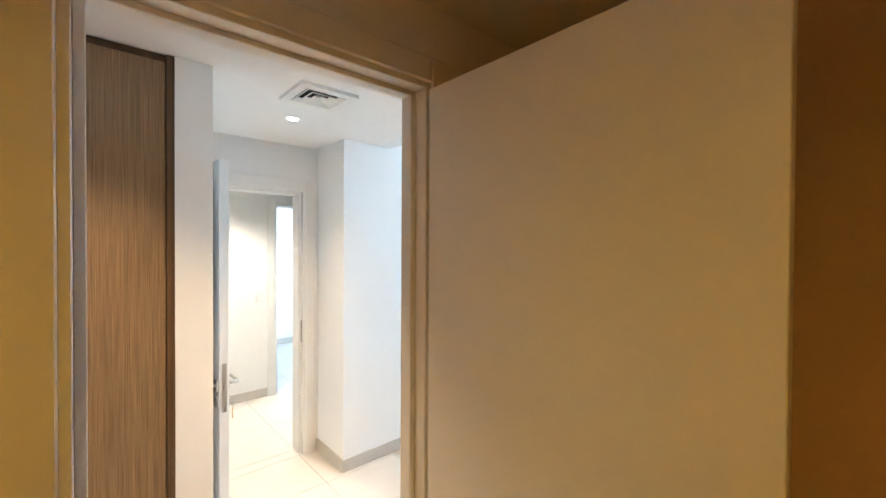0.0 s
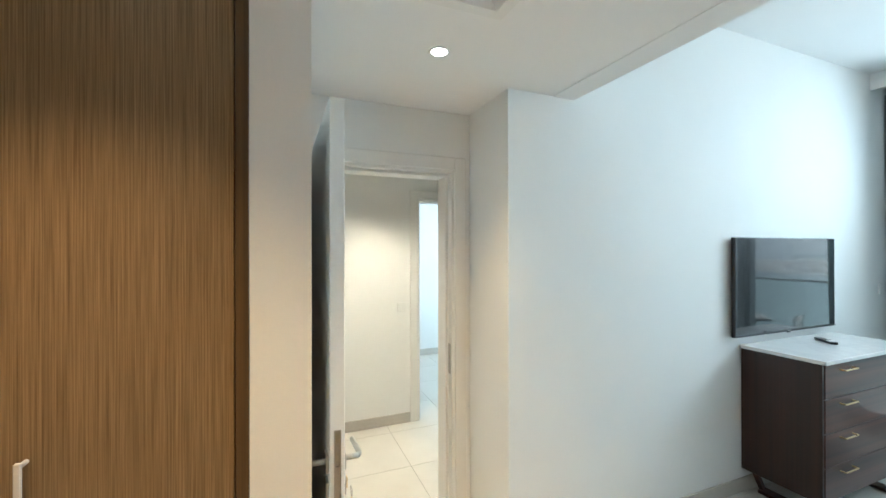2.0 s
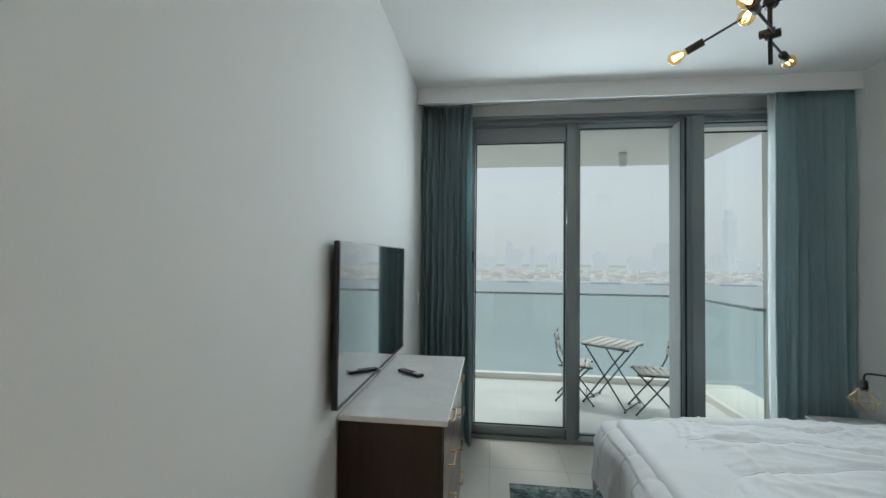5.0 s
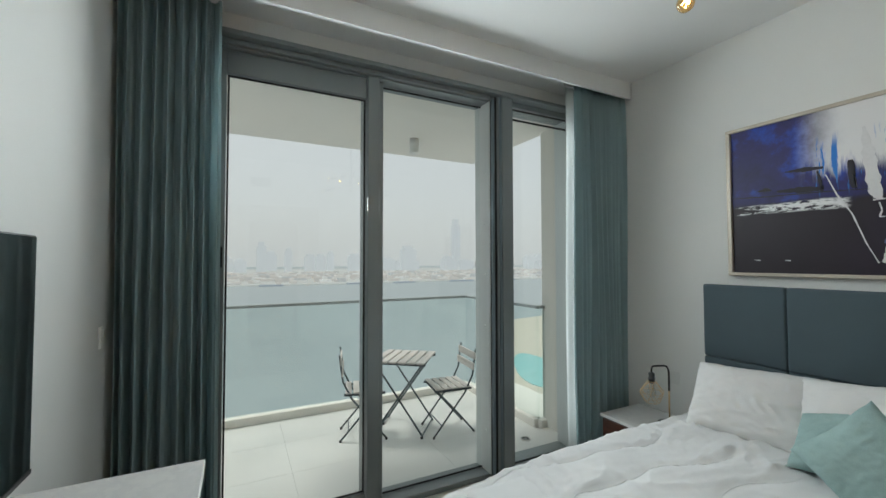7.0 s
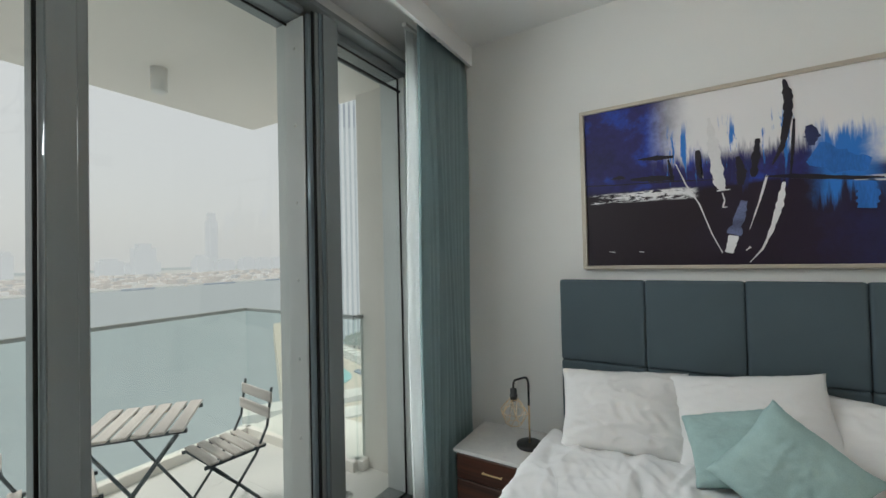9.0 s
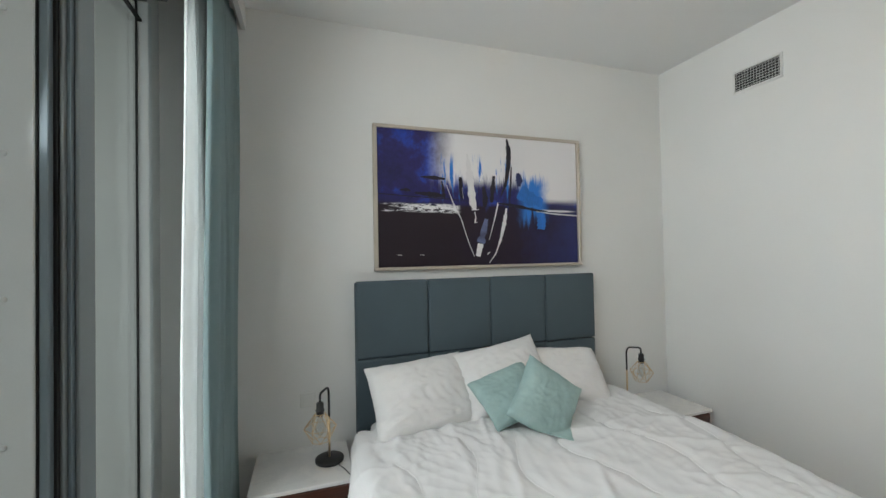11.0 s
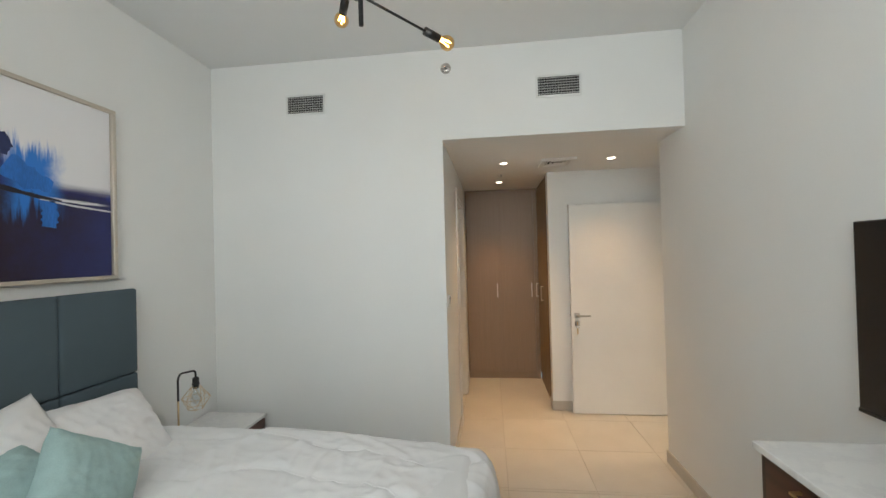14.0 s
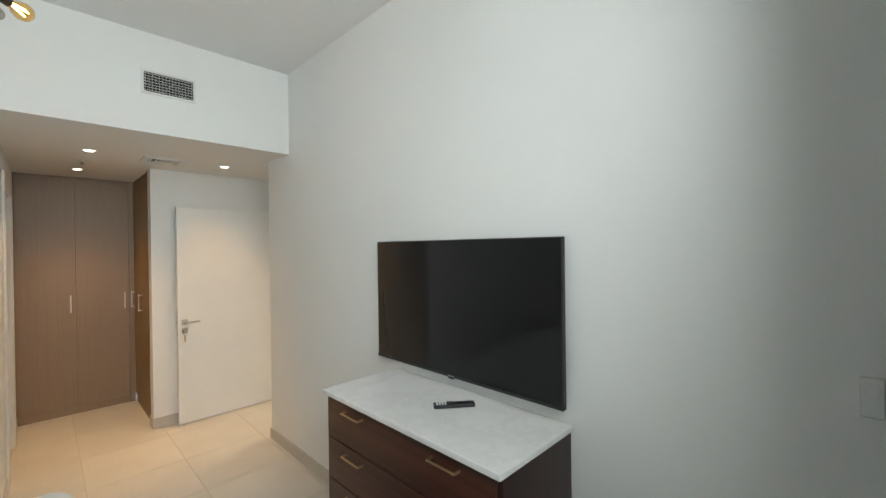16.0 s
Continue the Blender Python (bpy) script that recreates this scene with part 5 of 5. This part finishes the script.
def bistro_chair(m, label):
    """Seat opens towards local +x; the back stands at local -x."""
    t = thing("bistro_chair", m, label, "chair", group="bistro chairs")
    for k in range(5):
        x = -0.15 + k * 0.073
        part("seat_slat", box(x - 0.028, x + 0.028, -0.19, 0.19, 0.445, 0.46, 0.004), ACACIA, t)
    for y in (-0.17, 0.17):
        part("seat_rail", box(-0.19, 0.19, y - 0.008, y + 0.008, 0.425, 0.445), DARKSTEEL, t)
        part("back_leg", pipe([(-0.235, y * 1.05, 0.81), (-0.20, y * 1.05, 0.56), (-0.12, y * 1.05, 0.40), (0.20, y * 1.05, 0.012)], 0.009, 8), DARKSTEEL, t, smooth=True)
        part("front_leg", pipe([(0.16, y * 0.9, 0.43), (-0.02, y * 0.9, 0.24), (-0.22, y * 0.9, 0.012)], 0.009, 8), DARKSTEEL, t, smooth=True)
        part("foot", rod((0.20, y * 1.05, 0), (0.20, y * 1.05, 0.02), 0.012, 8), BLACKPL, t)
        part("foot", rod((-0.22, y * 0.9, 0), (-0.22, y * 0.9, 0.02), 0.012, 8), BLACKPL, t)
    part("stretcher", rod((0.12, -0.18, 0.11), (0.12, 0.18, 0.11), 0.006, 8), DARKSTEEL, t)
    part("stretcher", rod((-0.15, -0.155, 0.10), (-0.15, 0.155, 0.10), 0.006, 8), DARKSTEEL, t)
    for z in (0.745, 0.645):
        x = -0.222 if z > 0.7 else -0.205
        part("back_slat", box(x - 0.008, x + 0.008, -0.20, 0.20, z - 0.035, z + 0.035, 0.004), ACACIA, t)
    return t


bistro_table(pose(0.44, 4.77, -0.021, 0, 0, -38))
bistro_chair(pose(0.80, 4.53, -0.021, 0, 0, 174), "folding slatted chair drawn up to the balcony table")
bistro_chair(pose(0.03, 4.80, -0.021, 0, 0, -14), "folding slatted chair with its back to the balcony corner")


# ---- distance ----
# haze over sea, shore and skyline is emission mixed into these materials
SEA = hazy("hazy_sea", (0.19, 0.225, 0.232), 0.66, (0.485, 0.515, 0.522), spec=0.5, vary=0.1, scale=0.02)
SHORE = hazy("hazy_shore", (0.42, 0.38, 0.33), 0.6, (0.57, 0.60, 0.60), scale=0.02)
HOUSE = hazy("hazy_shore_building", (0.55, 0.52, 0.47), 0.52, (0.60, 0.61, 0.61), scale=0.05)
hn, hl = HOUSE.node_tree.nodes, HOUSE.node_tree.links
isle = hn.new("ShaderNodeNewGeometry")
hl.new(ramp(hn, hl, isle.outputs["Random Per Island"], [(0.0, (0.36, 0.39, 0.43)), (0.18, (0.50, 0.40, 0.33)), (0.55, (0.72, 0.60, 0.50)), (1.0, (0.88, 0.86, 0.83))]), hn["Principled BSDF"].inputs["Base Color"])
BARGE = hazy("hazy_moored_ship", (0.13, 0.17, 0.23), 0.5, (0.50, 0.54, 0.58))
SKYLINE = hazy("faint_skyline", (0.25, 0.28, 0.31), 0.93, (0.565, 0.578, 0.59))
# podium, trees and tower also glow faintly, in place of air haze
DECK = hazy("hazy_sandy_deck", (0.62, 0.52, 0.38), 0.30, vary=0.08, scale=0.3)
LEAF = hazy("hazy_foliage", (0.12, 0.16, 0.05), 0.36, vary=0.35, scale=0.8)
TRUNK = hazy("hazy_palm_trunk", (0.24, 0.19, 0.13), 0.28)
POOL = hazy("hazy_pool_water", (0.16, 0.50, 0.48), 0.30, spec=0.6, vary=0.06, scale=0.1)
TOWERW = hazy("hazy_white_tower_fin", (0.72, 0.73, 0.74), 0.45, vary=0.03)
TOWERG = hazy("hazy_tower_glass", (0.22, 0.27, 0.31), 0.52, vary=0.12, scale=0.15)
CABANA = hazy("hazy_white_cabana", (0.78, 0.74, 0.66), 0.30)

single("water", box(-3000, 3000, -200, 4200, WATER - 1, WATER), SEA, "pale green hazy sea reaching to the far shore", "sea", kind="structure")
rng = random.Random(11)


def ragged_land(x0, x1, near, far, z):
    bm = bmesh.new()
    n = 60
    a = [bm.verts.new((x0 + (x1 - x0) * k / n, near + 40 * noise.noise(Vector((k * 0.35, 0, 0))) + 18 * noise.noise(Vector((k * 1.7, 2, 0))), z)) for k in range(n + 1)]
    b = [bm.verts.new((x0 + (x1 - x0) * k / n, far, z)) for k in range(n + 1)]
    for k in range(n):
        bm.faces.new((a[k], a[k + 1], b[k + 1], b[k]))
    bm.normal_update()
    bmesh.ops.solidify(bm, geom=list(bm.faces), thickness=3)
    return bm


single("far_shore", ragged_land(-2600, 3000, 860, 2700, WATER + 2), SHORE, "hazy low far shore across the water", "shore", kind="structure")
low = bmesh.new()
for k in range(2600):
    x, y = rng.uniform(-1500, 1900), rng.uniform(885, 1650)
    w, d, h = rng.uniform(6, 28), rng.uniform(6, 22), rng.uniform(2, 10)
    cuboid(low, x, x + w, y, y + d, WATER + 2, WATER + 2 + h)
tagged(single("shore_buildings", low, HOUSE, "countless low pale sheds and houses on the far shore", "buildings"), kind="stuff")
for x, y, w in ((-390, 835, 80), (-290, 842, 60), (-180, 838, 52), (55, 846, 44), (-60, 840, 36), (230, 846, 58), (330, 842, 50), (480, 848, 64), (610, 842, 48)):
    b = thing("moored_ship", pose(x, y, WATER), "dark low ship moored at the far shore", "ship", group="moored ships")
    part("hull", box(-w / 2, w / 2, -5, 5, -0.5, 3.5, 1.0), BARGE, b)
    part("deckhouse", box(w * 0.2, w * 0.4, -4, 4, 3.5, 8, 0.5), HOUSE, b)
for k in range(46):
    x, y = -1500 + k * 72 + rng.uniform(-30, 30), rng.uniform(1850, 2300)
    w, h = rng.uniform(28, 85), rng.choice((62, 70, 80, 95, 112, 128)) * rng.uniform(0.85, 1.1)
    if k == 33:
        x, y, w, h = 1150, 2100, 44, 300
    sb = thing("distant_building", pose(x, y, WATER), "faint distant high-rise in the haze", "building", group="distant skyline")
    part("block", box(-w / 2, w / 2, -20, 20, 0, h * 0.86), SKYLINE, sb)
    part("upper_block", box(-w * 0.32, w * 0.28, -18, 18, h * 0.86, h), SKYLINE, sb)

# podium with pool, to the side of the building
PZ = -36.0


def prism(outline, z0, z1):
    """A flat slab with the given outline."""
    bm = bmesh.new()
    lo = [bm.verts.new((x, y, z0)) for x, y in outline]
    hi = [bm.verts.new((x, y, z1)) for x, y in outline]
    bm.faces.new(lo[::-1])
    bm.faces.new(hi)
    for k in range(len(lo)):
        q = (k + 1) % len(lo)
        bm.faces.new((lo[k], lo[q], hi[q], hi[k]))
    return bm


def rounded(outline, times=2):
    """Cuts the corners of an outline."""
    for _ in range(times):
        cut = []
        for k, p in enumerate(outline):
            q = outline[(k + 1) % len(outline)]
            cut += [(p[0] * 0.75 + q[0] * 0.25, p[1] * 0.75 + q[1] * 0.25), (p[0] * 0.25 + q[0] * 0.75, p[1] * 0.25 + q[1] * 0.75)]
        outline = cut
    return outline


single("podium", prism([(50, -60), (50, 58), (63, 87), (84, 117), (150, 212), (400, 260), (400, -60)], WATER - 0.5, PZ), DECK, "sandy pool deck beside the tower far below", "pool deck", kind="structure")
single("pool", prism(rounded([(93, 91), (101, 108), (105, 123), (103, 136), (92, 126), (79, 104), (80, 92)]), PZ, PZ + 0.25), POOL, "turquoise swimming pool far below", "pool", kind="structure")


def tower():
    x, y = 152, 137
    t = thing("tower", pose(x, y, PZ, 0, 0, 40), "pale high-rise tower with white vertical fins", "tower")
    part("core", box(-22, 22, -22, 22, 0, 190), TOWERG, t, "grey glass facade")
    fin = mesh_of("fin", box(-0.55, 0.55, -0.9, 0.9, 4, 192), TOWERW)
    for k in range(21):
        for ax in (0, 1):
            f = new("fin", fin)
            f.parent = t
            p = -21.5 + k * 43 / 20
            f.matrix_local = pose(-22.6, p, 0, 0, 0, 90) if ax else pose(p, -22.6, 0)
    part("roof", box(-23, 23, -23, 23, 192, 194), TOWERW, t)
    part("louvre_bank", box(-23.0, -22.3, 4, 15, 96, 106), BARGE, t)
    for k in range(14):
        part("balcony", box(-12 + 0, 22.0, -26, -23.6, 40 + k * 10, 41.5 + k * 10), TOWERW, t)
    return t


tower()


def palm(m, h, seed):
    t = thing("palm_tree", m, "date palm on the pool deck", "tree", group="palms by the pool")
    r = random.Random(seed)
    part("trunk", pipe([(0, 0, 0), (0.15, 0.05, h * 0.5), (0.1, 0.1, h)], 0.28, 8), TRUNK, t, smooth=True)
    bm = bmesh.new()
    for k in range(26):
        az, el = r.uniform(0, math.tau), r.uniform(-0.2, 1.2)
        prev = None
        L = r.uniform(2.2, 3.4)
        for i in range(6):
            f = i / 5
            p = Vector((math.cos(az) * math.cos(el), math.sin(az) * math.cos(el), math.sin(el))) * L * f - Vector((0, 0, 1.9 * f * f)) + Vector((0.1, 0.1, h))
            side = Vector((-math.sin(az), math.cos(az), -0.35 * (1 if k % 2 else -1))) * (0.42 * (1 - f) * min(1, f * 4 + 0.2) + 0.04)
            a, b = bm.verts.new(p + side), bm.verts.new(p - side)
            if prev:
                bm.faces.new((prev[0], a, b, prev[1]))
            prev = (a, b)
    part("crown", bm, LEAF, t)
    return t


pr = random.Random(4)
for k in range(16):
    f = (k + pr.uniform(-0.3, 0.3)) / 15
    off = pr.uniform(4, 14)
    px, py = 99 + 18 * f + off * 0.92, 80 + 48 * f - off * 0.38
    palm(pose(px, py, PZ), pr.uniform(5, 7.5), 100 + k)


def cabana(m):
    t = thing("cabana", m, "white pool cabana with a slatted roof", "cabana", group="cabanas by the pool")
    for x in (-1.6, 1.6):
        for y in (-1.5, 1.5):
            part("post", box(x - 0.15, x + 0.15, y - 0.15, y + 0.15, 0, 2.8), CABANA, t)
    part("roof", box(-1.9, 1.9, -1.8, 1.8, 2.8, 3.1), CABANA, t)
    part("daybed", box(-1.2, 1.2, -1.2, 1.2, 0.0, 0.6, 0.1), CABANA, t)
    return t


c0 = cabana(pose(97.5, 80.5, PZ, 0, 0, -22))
for k in range(1, 11):
    copy_thing(c0, pose(97.5 + 1.9 * k, 80.5 + 4.6 * k, PZ, 0, 0, -22))


def lounger(m):
    t = thing("sun_lounger", m, "dark sun lounger at the pool edge", "lounger", group="loungers by the pool")
    part("mattress", box(-0.35, 0.35, -1.0, 0.4, 0.3, 0.45), BARGE, t)
    part("backrest", box(-0.35, 0.35, 0.4, 0.95, 0.4, 0.75), BARGE, t)
    part("frame", box(-0.3, 0.3, -0.9, 0.5, 0, 0.3), BARGE, t)
    return t


l0 = lounger(pose(94.0, 85.5, PZ, 0, 0, -110))
for k in range(1, 18):
    gap = 11 if k > 8 else 0
    copy_thing(l0, pose(94.0 + 0.36 * (1.5 * k + gap), 85.5 + 0.93 * (1.5 * k + gap), PZ, 0, 0, -110))


def bush(m, r, seed):
    bm = bmesh.new()
    q = random.Random(seed)
    for k in range(160):
        d = Vector((q.gauss(0, 1), q.gauss(0, 1), abs(q.gauss(0, 0.8)))).normalized() * r * q.uniform(0.5, 1.0)
        s = r * q.uniform(0.12, 0.24)
        n1 = Vector((q.gauss(0, 1), q.gauss(0, 1), q.gauss(0, 1))).normalized()
        a = n1.orthogonal().normalized() * s
        b = n1.cross(a).normalized() * s
        bm.faces.new([bm.verts.new(d + v + Vector((0, 0, r * 0.4))) for v in (a, b, -a, -b)])
    return single("bush", bm, LEAF, "rounded green shrub on the pool deck", "bush", m, group="shrubs by the pool")


bush(pose(82.0, 91.5, PZ), 3.2, 49)
for k in range(14):
    f = k / 13
    bush(pose(112 + 16 * f + pr.uniform(-3, 6), 84 + 44 * f + pr.uniform(-3, 3), PZ), pr.uniform(2.2, 4.2), 50 + k)
for k, rise in enumerate((1.4, 0.5, 0.15)):
    single("terrace", box(-32, 32, -3.2, 3.2, -3.0, rise, 0.1), CABANA, "white terrace wall below the pool deck", "terrace", pose(84 - 8.5 * k, 77.5 - 7.2 * k, PZ + 0.02, 0, 0, -31), kind="structure", group="terraces")


# ---- floor tiles, last ----
def floor_of(name, x0, x1, y0, y1, label):
    fl = single(name, box(x0, x1, y0, y1, -0.2, -0.004), GROUT, label, "floor", kind="structure")
    g = 0.0012
    i0, i1 = math.floor((x0 + 1.0) / 0.6), math.ceil((x1 + 1.0) / 0.6)
    j0, j1 = math.floor((y0 - 0.03) / 0.6), math.ceil((y1 - 0.03) / 0.6)
    for i in range(i0, i1):
        for j in range(j0, j1):
            a, b = max(x0, -1.0 + i * 0.6), min(x1, -1.0 + (i + 1) * 0.6)
            c, d = max(y0, 0.03 + j * 0.6), min(y1, 0.03 + (j + 1) * 0.6)
            if b - a < 0.02 or d - c < 0.02:
                continue
            w, h = round(b - a - 2 * g, 4), round(d - c - 2 * g, 4)
            if (w, h) not in TILES:
                TILES[(w, h)] = mesh_of("tile", box(-w / 2, w / 2, -h / 2, h / 2, -0.006, 0.0, 0.0012), TILE)
            o = new("tile", TILES[(w, h)])
            o.parent = fl
            o.location = ((a + b) / 2, (c + d) / 2, 0)
    return fl


TILES = {}
floor_of("floor", XT, XB, 0.0, 3.53, "cream porcelain tiled bedroom floor")
floor_of("floor_entry", XD, 0.0, -2.50, 0.0, "cream porcelain tiled entry floor")
floor_of("floor_corridor", XC - 2.25, XD, -3.2, 1.85, "cream porcelain tiled corridor floor")
floor_of("floor_bathroom", 0.0, 2.6, -3.1, -0.2, "cream tiled bathroom floor")
